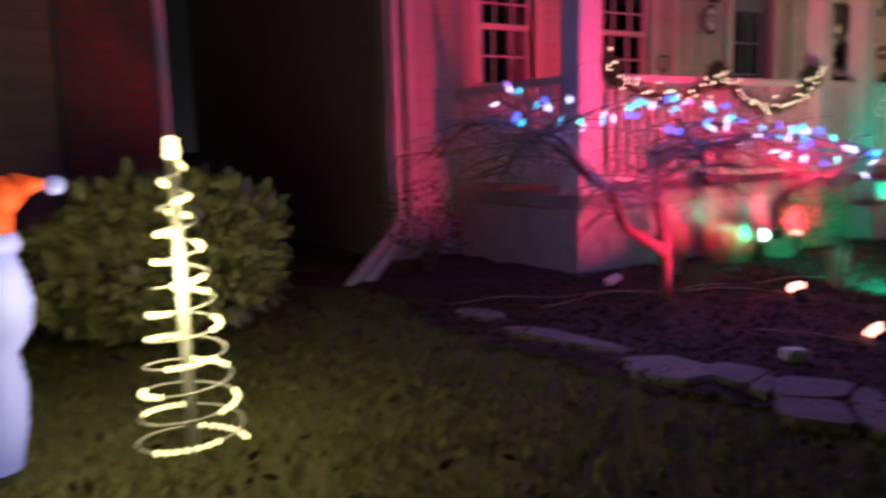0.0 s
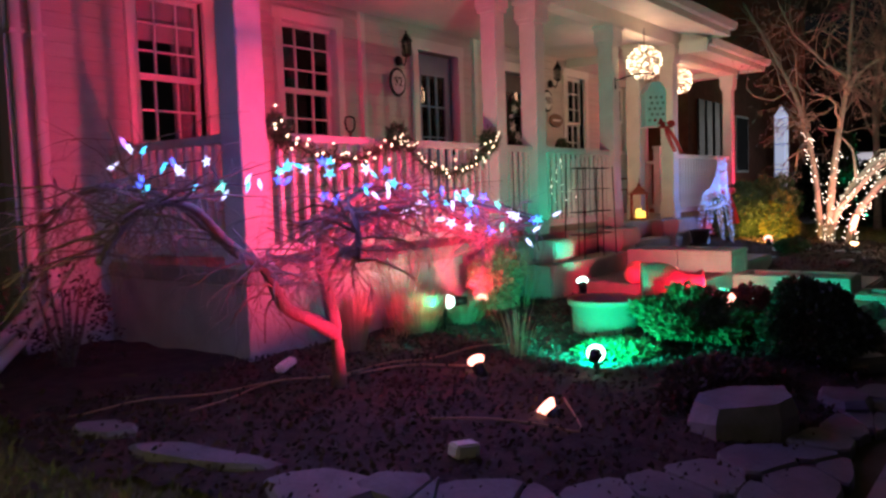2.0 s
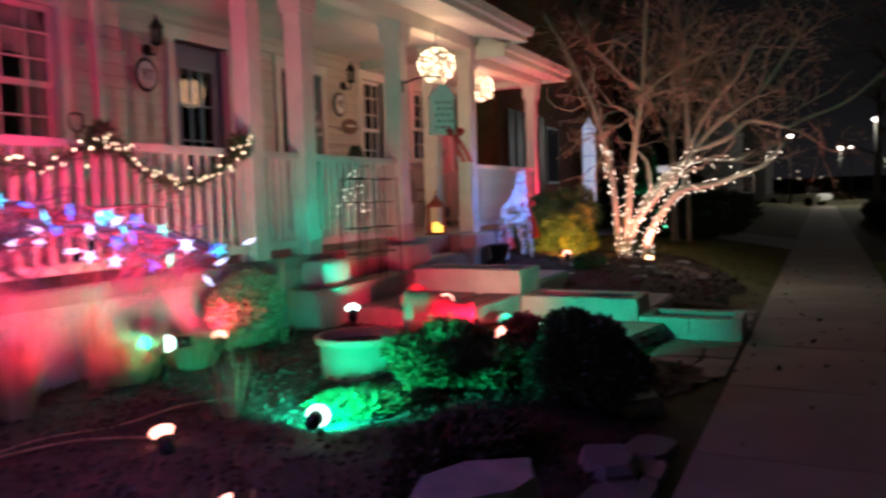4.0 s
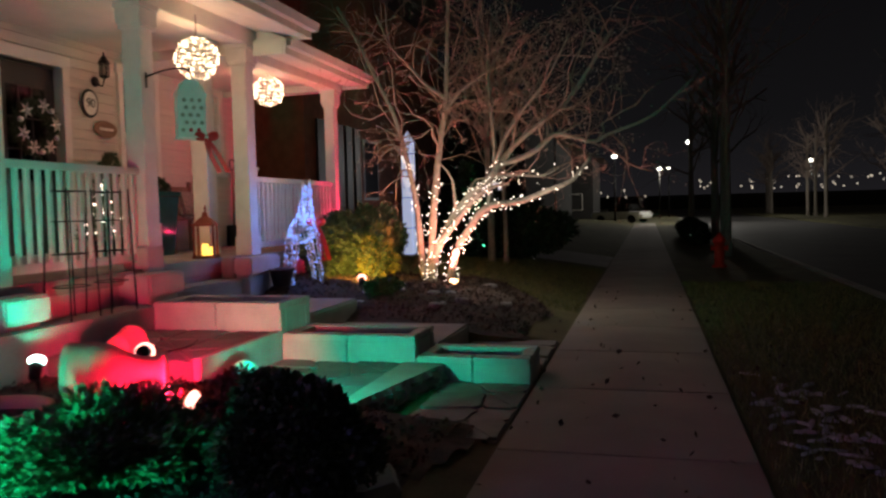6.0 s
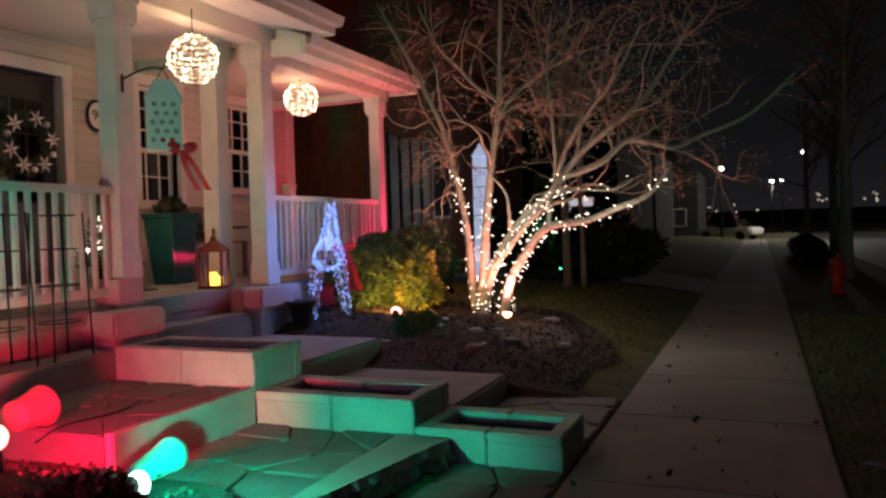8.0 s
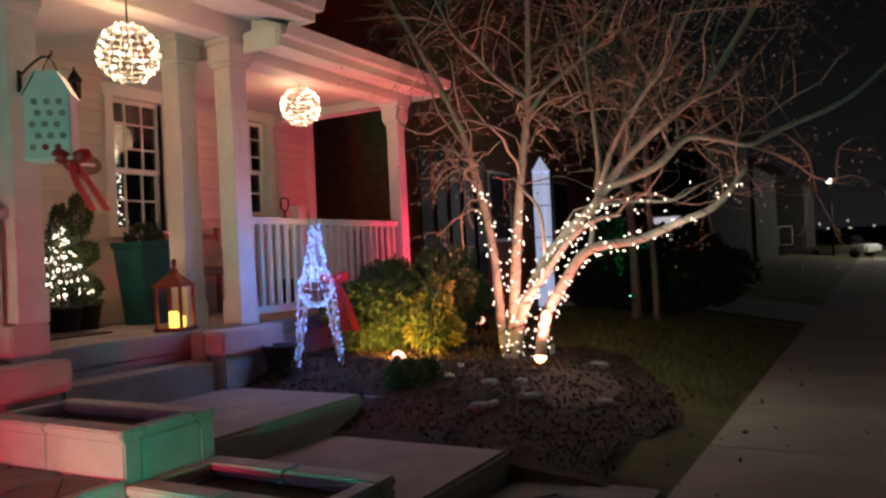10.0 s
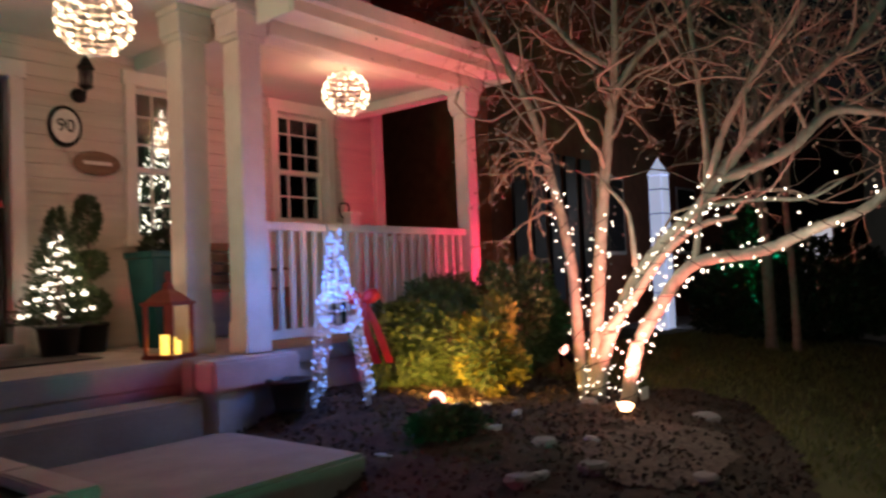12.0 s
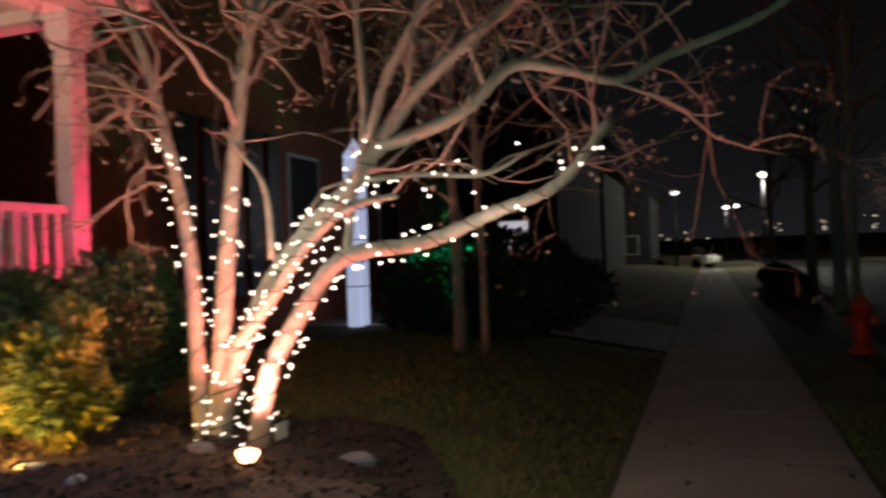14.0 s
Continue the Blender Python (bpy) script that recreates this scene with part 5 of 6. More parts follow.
def giraffe():
    rng = np.random.default_rng(5)
    ob = thing("giraffe_light", (11.95, 4.03, ground_z(11.95, 4.03)), "wire giraffe figure covered in cool white lights", "light figure", turn=221)
    bulbs, wires = [], []
    def limb(a, b, r0, r1, hoops, n):
        a, b = Vector(a), Vector(b)
        d = (b - a).normalized()
        u = d.orthogonal().normalized()
        w = d.cross(u)
        for k in range(5):
            an = 2 * math.pi * k / 5
            o = u * math.cos(an) + w * math.sin(an)
            wires.append(tube_data([a + o * r0, b + o * r1], 0.0035, 4))
        for h in range(hoops):
            t = h / max(1, hoops - 1)
            c, r = a.lerp(b, t), r0 + (r1 - r0) * t
            wires.append(tube_data([c + (u * math.cos(2 * math.pi * k / 10) + w * math.sin(2 * math.pi * k / 10)) * r for k in range(11)], 0.003, 4))
        for _ in range(n):
            t, an = rng.random(), rng.uniform(0, 6.28)
            bulbs.append(a.lerp(b, t) + (u * math.cos(an) + w * math.sin(an)) * (r0 + (r1 - r0) * t + 0.006))
    limb((-0.2, 0, 0.6), (0.14, 0, 0.68), 0.13, 0.15, 7, 110)
    limb((0.12, 0, 0.68), (0.25, 0, 1.1), 0.12, 0.045, 8, 80)
    limb((0.22, 0, 1.12), (0.36, 0, 1.08), 0.05, 0.025, 4, 20)
    for x in (-0.17, 0.13):
        for y in (-0.11, 0.11):
            limb((x, y, 0.6), (x * 1.15, y * 1.7, 0.0), 0.05, 0.015, 6, 24)
    for y in (-0.03, 0.03):
        limb((0.24, y, 1.14), (0.22, y * 1.6, 1.24), 0.01, 0.006, 2, 3)
    raw("wire_frame", *join_data(wires), M_WHITEM, ob)
    tagged(raw("bulbs", *bead_data(bulbs, 0.009), G_COOL, ob), "glowing cool white bulbs", kind="stuff")


giraffe()


def bow(place, s, label, tail=0.35, turn=0.0):
    ob = thing("ribbon_bow", place, label, "bow", turn=turn)
    for sx in (-1, 1):
        part("loop", lathe([(0.0, 0), (0.05 * s, 0.03 * s), (0.06 * s, 0.09 * s), (0.04 * s, 0.14 * s), (0.0, 0.15 * s)], 10, m=pose(0, 0, 0, 0, sx * 70)), M_RIBBON, ob, "", True)
        path = smooth_path([(0, 0, 0), (sx * 0.04 * s + 0.05, -0.02, -tail * 0.4), (sx * 0.05 * s + 0.14, 0.0, -tail)], 5)
        vs, fs = [], []
        for i, p in enumerate(path):
            vs += [p + Vector((-0.03 * s, 0.01, 0)), p + Vector((0.03 * s, -0.01, 0)), p + Vector((0.03 * s, -0.006, 0)), p + Vector((-0.03 * s, 0.014, 0))]
            if i:
                k = 4 * i
                fs += [(k - 4 + j, k - 4 + (j + 1) % 4, k + (j + 1) % 4, k + j) for j in range(4)]
        raw("tail", vs, fs, M_RIBBON, ob)
    part("knot", lathe([(0.0, -0.03 * s), (0.03 * s, -0.01), (0.03 * s, 0.01), (0, 0.03 * s)], 10), M_RIBBON, ob, "", True)
    return ob


bow((9.48, 3.76, 2.02), 0.75, "large red ribbon bow with long tails", 0.3, -50)
bow((12.02, 3.88, 1.2), 0.9, "red ribbon bow behind the lit giraffe", 0.45, -30)


def wire_ball(place, r, label, top):
    rng = np.random.default_rng(int(r * 1000))
    ob = thing("light_ball", place, label, "light ball", "hanging light balls")
    wires, bulbs = [], []
    for k in range(8):
        a = math.pi * k / 8
        wires.append(tube_data([(r * math.sin(t) * math.cos(a), r * math.sin(t) * math.sin(a), r * math.cos(t)) for t in np.linspace(0, 2 * math.pi, 25)], 0.003, 4))
    for h in np.linspace(-0.85, 0.85, 9):
        rr = math.sqrt(1 - h * h) * r
        wires.append(tube_data([(rr * math.cos(t), rr * math.sin(t), h * r) for t in np.linspace(0, 2 * math.pi, 21)], 0.003, 4))
        for _ in range(max(5, int(17 * rr / r))):
            t = rng.uniform(0, 6.28)
            bulbs.append(Vector((rr * math.cos(t), rr * math.sin(t), h * r)) * rng.uniform(0.97, 1.04))
    raw("wire_frame", *join_data(wires), M_WHITEM, ob)
    tagged(raw("bulbs", *bead_data(bulbs, 0.0105), G_WARM, ob), "glowing warm bulbs", kind="stuff")
    part("hook", box(-0.004, 0.004, -0.004, 0.004, r, top - place[2], 0.001), M_BLACK, ob)


wire_ball((10.43, 4.42, 2.94), 0.215, "large wire ball of warm white lights hung from the porch", 3.38)
wire_ball((12.95, 4.93, 2.99), 0.2, "wire ball of warm white lights under the low roof", 3.24)


# ---- porch things ----
def wall_lantern(x, z):
    ob = thing("wall_lantern", (x, 6.29, z), "black coach lantern on the house wall", "wall lamp", "wall lanterns")
    part("backplate", lathe([(0.06, 0), (0.06, 0.015), (0.05, 0.03), (0, 0.035)], 16, m=pose(0, 0, -0.1, 90)), M_BLACK, ob, "", True)
    tube("arm", smooth_path([(0, -0.02, -0.1), (0, -0.1, -0.16), (0, -0.14, -0.06)], 5), 0.009, M_BLACK, ob, 6)
    cage = bmesh.new()
    for a in range(6):
        an = math.pi * a / 3
        c, s = math.cos(an), math.sin(an)
        box(c * 0.05 - 0.005, c * 0.05 + 0.005, -0.14 + s * 0.05 - 0.005, -0.14 + s * 0.05 + 0.005, -0.05, 0.1, bm=cage)
    part("cage", cage, M_BLACK, ob)
    part("roof", lathe([(0.075, 0.1), (0.05, 0.14), (0.02, 0.19), (0.008, 0.2), (0.012, 0.22), (0, 0.235)], 6, m=pose(0, -0.14, 0)), M_BLACK, ob)
    part("base", lathe([(0.0, -0.08), (0.03, -0.07), (0.06, -0.05), (0.06, -0.045), (0, -0.04)], 6, m=pose(0, -0.14, 0)), M_BLACK, ob)
    part("chimney", lathe([(0.032, -0.04), (0.032, 0.09), (0.028, 0.09), (0.028, -0.04), (0.032, -0.04)], 12, m=pose(0, -0.14, 0)), M_GLASS, ob)


wall_lantern(7.7, 3.0)
wall_lantern(11.22, 3.05)


def lettering(text, place, size, mat, parent, name="lettering"):
    cu = bpy.data.curves.new(name, "FONT")
    cu.body, cu.size, cu.align_x, cu.align_y, cu.extrude = text, size, "CENTER", "CENTER", 0.002
    tmp = new(name, cu)
    me = bpy.data.meshes.new_from_object(tmp.evaluated_get(bpy.context.evaluated_depsgraph_get()))
    bpy.data.objects.remove(tmp)
    me.materials.clear()
    me.materials.append(mat)
    ob = new(name, me)
    ob.parent = parent
    ob.matrix_basis = pose(*place, 90, 0, 0)
    return ob


def plaque(x, z, text, bars):
    ob = thing("house_plaque", (x, 6.286, z), "oval white house-number plaque with a black rim", "plaque", "house plaques")
    m = pose(0, 0, 0, 90) @ Matrix.Diagonal((0.9, 1.1, 1, 1))
    part("rim", lathe([(0.0, 0.0), (0.15, 0.0), (0.155, 0.01), (0.15, 0.022), (0.0, 0.022)], 28, m=m), M_BLACK, ob)
    part("face", lathe([(0.0, 0.023), (0.125, 0.023), (0.122, 0.027), (0.0, 0.027)], 28, m=m), M_WHITEM, ob)
    if text:
        lettering(text, (0, -0.03, 0), 0.15, M_BLACK, ob, "number")
    for i in range(bars):
        part("line", box(-0.06, 0.06, -0.031, -0.0275, 0.035 - 0.045 * i, 0.055 - 0.045 * i), M_BLACK, ob)


plaque(7.66, 2.65, "92", 0)
plaque(11.1, 2.68, "90", 0)
ob = thing("oval_sign", (11.36, 6.286, 2.4), "weathered oval wooden welcome sign", "sign")
part("board", lathe([(0.0, 0.0), (0.2, 0.0), (0.205, 0.01), (0.195, 0.02), (0.0, 0.02)], 28, m=pose(0, 0, 0, 90) @ Matrix.Diagonal((1, 0.5, 1, 1))), M_WOOD, ob)
part("line", box(-0.12, 0.12, -0.024, -0.021, -0.015, 0.015), M_TRIM, ob)


def garland(ctrl, label, seed, drops=()):
    rng = np.random.default_rng(seed)
    ob = thing("garland", (0, 0, 0), label, "garland")
    path = smooth_path(ctrl, 14)
    c = np.array([p + Vector(rng.normal(0, 0.022, 3)) for p in path for _ in range(16)])
    raw("foliage", *leaves_data(rng, c, np.tile((0, -0.3, -0.2), (len(c), 1)), 0.07, 0.12, 1.0), L_FIR, ob)
    tube("wire", path, 0.006, M_GREENCABLE, ob, 4)
    tagged(raw("bulbs", *bead_data([p + Vector((rng.normal(0, 0.03), -0.05, rng.normal(0, 0.04))) for p in path[::2]], 0.009), G_WARM, ob), "tiny warm bulbs", kind="stuff")


garland([(4.25, 4.46, 1.86), (4.4, 4.45, 1.72), (4.75, 4.45, 1.62), (5.1, 4.45, 1.62), (5.45, 4.45, 1.74), (5.62, 4.45, 1.76), (5.9, 4.45, 1.58), (6.2, 4.45, 1.5), (6.55, 4.45, 1.58), (6.8, 4.45, 1.74), (6.95, 4.45, 1.86)], "swagged fir garland with tiny lights on the railing", 3)
for x in (4.3, 5.55, 6.88):
    rng = np.random.default_rng(int(x * 10))
    ob = thing("greenery_bunch", (x, 4.46, 1.8), "dark bunch of fir greenery tied to the railing", "greenery", "garland bunches")
    foliage("sprigs", rng, 450, (0.1, 0.06, 0.1), L_FIR, ob, 0.07, 0.15, 1.0)


def wreath(x, z):
    rng = np.random.default_rng(9)
    ob = thing("door_wreath", (x, 6.33, z), "fir wreath with cream poinsettias and silver baubles", "wreath")
    c = []
    for _ in range(2600):
        a, b = rng.uniform(0, 6.28), rng.uniform(0, 6.28)
        R, r = 0.24, 0.075 * math.sqrt(rng.random())
        c.append(((R + r * math.cos(b)) * math.cos(a), -0.04 + r * math.sin(b) * 0.7, (R + r * math.cos(b)) * math.sin(a)))
    raw("foliage", *leaves_data(rng, np.array(c), np.tile((0, -0.6, 0), (len(c), 1)), 0.06, 0.15, 0.9), L_FIR, ob)
    for a in (0.2, 1.3, 2.4, 3.5, 4.3, 5.3):
        bmf = bmesh.new()
        cx, cz = 0.24 * math.cos(a), 0.24 * math.sin(a)
        for k in range(6):
            t = math.pi * k / 3 + a
            q = [bmf.verts.new(p) for p in ((cx, -0.1, cz), (cx + 0.04 * math.cos(t - 0.4), -0.12, cz + 0.04 * math.sin(t - 0.4)), (cx + 0.1 * math.cos(t), -0.115, cz + 0.1 * math.sin(t)), (cx + 0.04 * math.cos(t + 0.4), -0.12, cz + 0.04 * math.sin(t + 0.4)))]
            bmf.faces.new(q)
        part("poinsettia", bmf, M_TRIM, ob, "cream poinsettia flower")
    for a in (0.8, 2.9, 4.8, 5.9):
        b = bmesh.new()
        bmesh.ops.create_icosphere(b, subdivisions=2, radius=0.03, matrix=Matrix.Translation((0.26 * math.cos(a), -0.11, 0.26 * math.sin(a))))
        part("bauble", b, M_WHITEM, ob, "silvery bauble", True)


wreath(10.25, 2.32)


def potted_conifer(x, y, h, r, label, lit, seed, pot_r):
    rng = np.random.default_rng(seed)
    ob = thing("potted_conifer", (x, y, FLOOR), label, "potted tree")
    part("pot", lathe([(0, 0), (pot_r * 0.8, 0), (pot_r, 0.2), (pot_r * 1.06, 0.2), (pot_r * 1.06, 0.23), (pot_r * 0.9, 0.23), (0, 0.2)], 20), M_BLACKPOT, ob, "black plastic pot", True)
    tube("trunk", [(0, 0, 0.2), (0, 0, h * 0.95)], [0.02, 0.006], M_BARK2, ob, 6)
    n = 4200
    t = rng.random(n) ** 1.4
    a = rng.uniform(0, 6.28, n)
    rr = r * (1 - t) * rng.uniform(0.5, 1.05, n) * (1 + 0.18 * np.sin(5 * a + 14 * t)) + 0.015
    c = np.stack([rr * np.cos(a), rr * np.sin(a), 0.24 + t * (h - 0.24)], 1)
    raw("needles", *leaves_data(rng, c, np.stack([np.cos(a), np.sin(a), np.full(n, 0.5)], 1), 0.05, 0.25, 0.5), L_FIR, ob)
    if lit:
        b = []
        for i in range(lit):
            t = (i + rng.random()) / lit
            a = 38 * t + rng.normal(0, 0.4)
            q = r * (1 - t) * 0.95 + 0.02
            b.append((q * math.cos(a), q * math.sin(a), 0.26 + t * (h - 0.45)))
        tagged(raw("bulbs", *bead_data(b, 0.01), G_WHITE, ob), "small warm bulbs", kind="stuff")


potted_conifer(10.87, 5.95, 1.1, 0.27, "small potted conifer strung with white lights", 170, 3, 0.15)
ob = thing("potted_topiary", (11.17, 6.08, FLOOR), "tiered dark potted topiary by the wall", "potted tree")
part("pot", lathe([(0, 0), (0.11, 0), (0.14, 0.2), (0.148, 0.2), (0.148, 0.23), (0.126, 0.23), (0, 0.2)], 20), M_BLACKPOT, ob, "black plastic pot", True)
tube("trunk", [(0, 0, 0.2), (0.01, 0, 0.7), (0, 0, 1.2)], [0.02, 0.014, 0.006], M_BARK2, ob, 6)
for k, (z, r, h) in enumerate(((0.38, 0.17, 0.15), (0.68, 0.14, 0.12), (1.05, 0.11, 0.22))):
    foliage("tier", np.random.default_rng(60 + k), 1500, (r, r, h), L_FIR, ob, 0.045, 0.3, 0.6, at=(0, 0, z))
ob = thing("teal_planter", (11.67, 5.85, FLOOR), "tall square teal glazed planter", "planter")
bm = bmesh.new()
rings = [[bm.verts.new((s * x, s * y, z)) for x, y in ((-1, -1), (1, -1), (1, 1), (-1, 1))] for s, z in ((0.14, 0), (0.2, 0.72), (0.215, 0.73), (0.215, 0.78), (0.185, 0.78), (0.17, 0.6))]
for a, b in zip(rings, rings[1:]):
    for i in range(4):
        bm.faces.new((a[i], a[(i + 1) % 4], b[(i + 1) % 4], b[i]))
bm.faces.new(rings[-1])
part("body", bm, M_TEALPOT, ob)
foliage("plant", np.random.default_rng(2), 400, (0.16, 0.16, 0.12), L_BOX, ob, 0.07, at=(0, 0, 0.84))

ob = thing("porch_bench", (12.46, 6.0, FLOOR), "dark wooden porch bench with a patterned cushion", "bench")
for x in (-0.5, 0.46):
    for y in (-0.2, 0.18):
        part("leg", box(x, x + 0.05, y, y + 0.05, 0, 0.42, 0.004), M_WOOD, ob)
    part("armrest", box(x - 0.01, x + 0.06, -0.22, 0.23, 0.6, 0.63, 0.006), M_WOOD, ob)
for i in range(5):
    part("seat_slat", box(-0.5, 0.51, -0.2 + i * 0.085, -0.125 + i * 0.085, 0.42, 0.445, 0.004), M_WOOD, ob)
for i in range(4):
    part("back_slat", box(-0.45, 0.46, 0.2, 0.225, 0.5 + i * 0.1, 0.58 + i * 0.1, 0.004), M_WOOD, ob)
for x in (-0.5, 0.46):
    part("back_post", box(x, x + 0.05, 0.18, 0.23, 0.42, 0.95, 0.004), M_WOOD, ob)
ob = tagged(part("cushion", box(-0.2, 0.2, -0.06, 0.06, 0, 0.38, 0.05), M_CUSHION), "patterned cushion on the porch bench", "cushion")
ob.matrix_world = pose(12.72, 6.06, FLOOR + 0.445, -14)

ob = thing("candle_lantern", (11.1, 4.82, FLOOR), "rust-red metal lantern with glowing candles", "lantern", turn=20)
part("base", box(-0.13, 0.13, -0.13, 0.13, 0, 0.03, 0.006), M_REDM, ob)
for x in (-0.105, 0.105):
    for y in (-0.105, 0.105):
        part("corner_post", box(x - 0.012, x + 0.012, y - 0.012, y + 0.012, 0.03, 0.36, 0.002), M_REDM, ob)
part("top_plate", box(-0.13, 0.13, -0.13, 0.13, 0.36, 0.385, 0.006), M_REDM, ob)
part("roof", lathe([(0.16, 0.385), (0.09, 0.44), (0.04, 0.47), (0.035, 0.5), (0.02, 0.52), (0, 0.525)], 4, m=pose(0, 0, 0, 0, 0, 45)), M_REDM, ob)
part("ring", lathe([(0.035, 0), (0.04, 0.005), (0.035, 0.01), (0.03, 0.005), (0.035, 0)], 16, m=pose(0, 0, 0.555, 90)), M_REDM, ob)
for x, y, h in ((-0.035, 0, 0.13), (0.04, 0.02, 0.11), (0.0, -0.05, 0.09)):
    part("candle", lathe([(0, 0.03), (0.035, 0.03), (0.036, 0.03 + h), (0.02, 0.022 + h), (0, 0.02 + h)], 14, m=pose(x, y, 0)), G_CANDLE, ob, "glowing yellow candle", True)


def birdhouse():
    ob = thing("hanging_lantern", (9.46, 3.9, 2.04), "white pierced metal house lantern hung from a bracket", "lantern", turn=-48)
    w, h = 0.115, 0.36
    for sx in (-1, 1):
        part("side_wall", box(sx * w - 0.004, sx * w + 0.004, -0.09, 0.09, 0, h, 0.001), M_WHITEM, ob)
    for sy in (-1, 1):
        bm = bmesh.new()
        box(-w, w, sy * 0.094 - 0.003, sy * 0.094 + 0.003, 0, h, bm=bm)
        q = [bm.verts.new(p) for p in ((-w, sy * 0.097, h), (w, sy * 0.097, h), (w * 0.45, sy * 0.097, h + 0.12), (-w * 0.45, sy * 0.097, h + 0.12))]
        bm.faces.new(q)
        wall_ = part("front_wall" if sy < 0 else "rear_wall", bm, M_WHITEM, ob)
        for r in range(5):
            for c in range(3):
                part("opening", lathe([(0, 0.0), (0.02, 0.0), (0.02, 0.004), (0, 0.004)], 6, m=pose((c - 1) * 0.065 + (0.015 if r % 2 else -0.015) * (r < 4), sy * 0.099, 0.05 + r * 0.065, 90)), M_RIBBON if r == 0 and c else M_BARK, wall_)
    part("floor", box(-w - 0.015, w + 0.015, -0.11, 0.11, -0.02, 0.0, 0.003), M_WHITEM, ob)
    for sx in (-1, 1):
        b = box(-0.004, 0.004, -0.115, 0.115, 0, 0.145, 0.001)
        bmesh.ops.transform(b, matrix=pose(sx * (w + 0.015), 0, h - 0.01, 0, -sx * 28), verts=b.verts)
        part("roof_plate", b, M_WHITEM, ob)
    part("roof_cap", box(-w * 0.5, w * 0.5, -0.1, 0.1, h + 0.12, h + 0.128), M_WHITEM, ob)
    tube("handle", smooth_path([(-0.05, 0, h + 0.125), (0, 0, h + 0.22), (0.05, 0, h + 0.125)], 6), 0.004, M_BLACK, ob, 5)
    br = thing("hook_bracket", (9.62, 4.45, 2.63), "black iron hook bracket on a porch post", "bracket")
    tube("arm", smooth_path([(0, 0, 0), (-0.05, -0.2, 0.03), (-0.12, -0.42, 0.03), (-0.16, -0.55, 0.0), (-0.16, -0.58, 0.03)], 6), 0.008, M_BLACK, br, 6)
    part("plate", box(-0.015, 0.015, -0.006, 0.002, -0.1, 0.04, 0.002), M_BLACK, br)


birdhouse()


def shovel(x, y, label):
    ob = thing("snow_shovel", (x, y, FLOOR), label, "shovel", "snow shovels")
    tube("shaft", [(0, 0, 0.25), (0, 0, 1.16)], 0.014, M_WOOD, ob, 8)
    tube("grip", smooth_path([(0, 0, 1.15), (-0.06, 0, 1.2), (-0.06, 0, 1.31), (0.06, 0, 1.31), (0.06, 0, 1.2), (0, 0, 1.15)], 4), 0.011, M_BLACK, ob, 6)
    part("blade", box(-0.2, 0.2, -0.02, 0.02, 0.0, 0.32, 0.012), M_BLACK, ob)


shovel(6.72, 6.15, "dark D-handled snow shovel against the wall")
shovel(14.04, 6.15, "dark D-handled snow shovel by the corner")


def obelisk(x, y, z):
    ob = thing("plant_obelisk", (x, y, z), "black iron plant support with curved hoops", "plant support", "plant supports")
    for sx in (-1, 1):
        for sy in (-1, 1):
            tube("upright", [(sx * 0.16, sy * 0.12, 0), (sx * 0.13, sy * 0.1, 1.0)], 0.007, M_BLACK, ob, 5)
    for h in (0.25, 0.5, 0.75, 0.98):
        k = 0.16 - 0.03 * h
        tube("hoop", [(k * math.cos(t), k * 0.78 * math.sin(t), h) for t in np.linspace(0, 6.283, 17)], 0.005, M_BLACK, ob, 5)


obelisk(8.35, 4.28, 0.57)
obelisk(8.8, 4.28, 0.57)
tagged(part("door_mat", box(10.0, 10.9, 5.35, 5.9, FLOOR + 0.001, FLOOR + 0.014, 0.004), M_BLACKPOT), "dark rubber door mat on the porch", "mat")

# the lit tree indoors, behind the window
rng = np.random.default_rng(12)
ob = thing("christmas_tree", (12.45, 7.1, 0.84), "decorated indoor tree with white lights behind the window", "christmas tree")
n = 5000
t, a = rng.random(n) ** 1.3, rng.uniform(0, 6.28, n)
rr = 0.62 * (1 - t) * rng.uniform(0.6, 1.05, n)
raw("needles", *leaves_data(rng, np.stack([rr * np.cos(a), rr * np.sin(a), 0.2 + 2.1 * t], 1), np.stack([np.cos(a), np.sin(a), np.full(n, 0.2)], 1), 0.09, 0.2, 0.5), L_FIR, ob)
tube("trunk", [(0, 0, 0), (0, 0, 2.2)], [0.04, 0.01], M_BARK2, ob, 6)
t = rng.random(760)
a = rng.uniform(0, 6.28, 760)
tagged(raw("bulbs", *bead_data(np.stack([0.64 * (1 - t) * np.cos(a), 0.64 * (1 - t) * np.sin(a), 0.2 + 2.1 * t], 1), 0.013), G_WHITE, ob), "bright white bulbs", kind="stuff")

# ---- neighbours and distance ----
house = structure(new("house_west"), "next house with tan siding and a brick corner", "house")
part("wall", box(-9, 0.66, 6.55, 12, 0, 6), M_TAN, house)
part("corner_pier", box(0.664, 1.38, 6.5, 12, 0, 6), M_MORTAR, house)
part("corner_pipe", box(1.382, 1.46, 6.46, 6.56, 0.2, 6, 0.01), M_TRIM, house)
for c in range(26):
    b = bmesh.new()
    z = 0.3 + c * 0.12
    v = [b.verts.new(p) for p in ((-3.5, 6.545, z + 0.13), (0.66, 6.545, z + 0.13), (0.66, 6.52, z), (-3.5, 6.52, z), (0.66, 6.548, z), (-3.5, 6.548, z))]
    b.faces.new([v[i] for i in (3, 2, 1, 0)])
    b.faces.new([v[i] for i in (5, 4, 2, 3)])
    part("board", b, M_TAN, house)
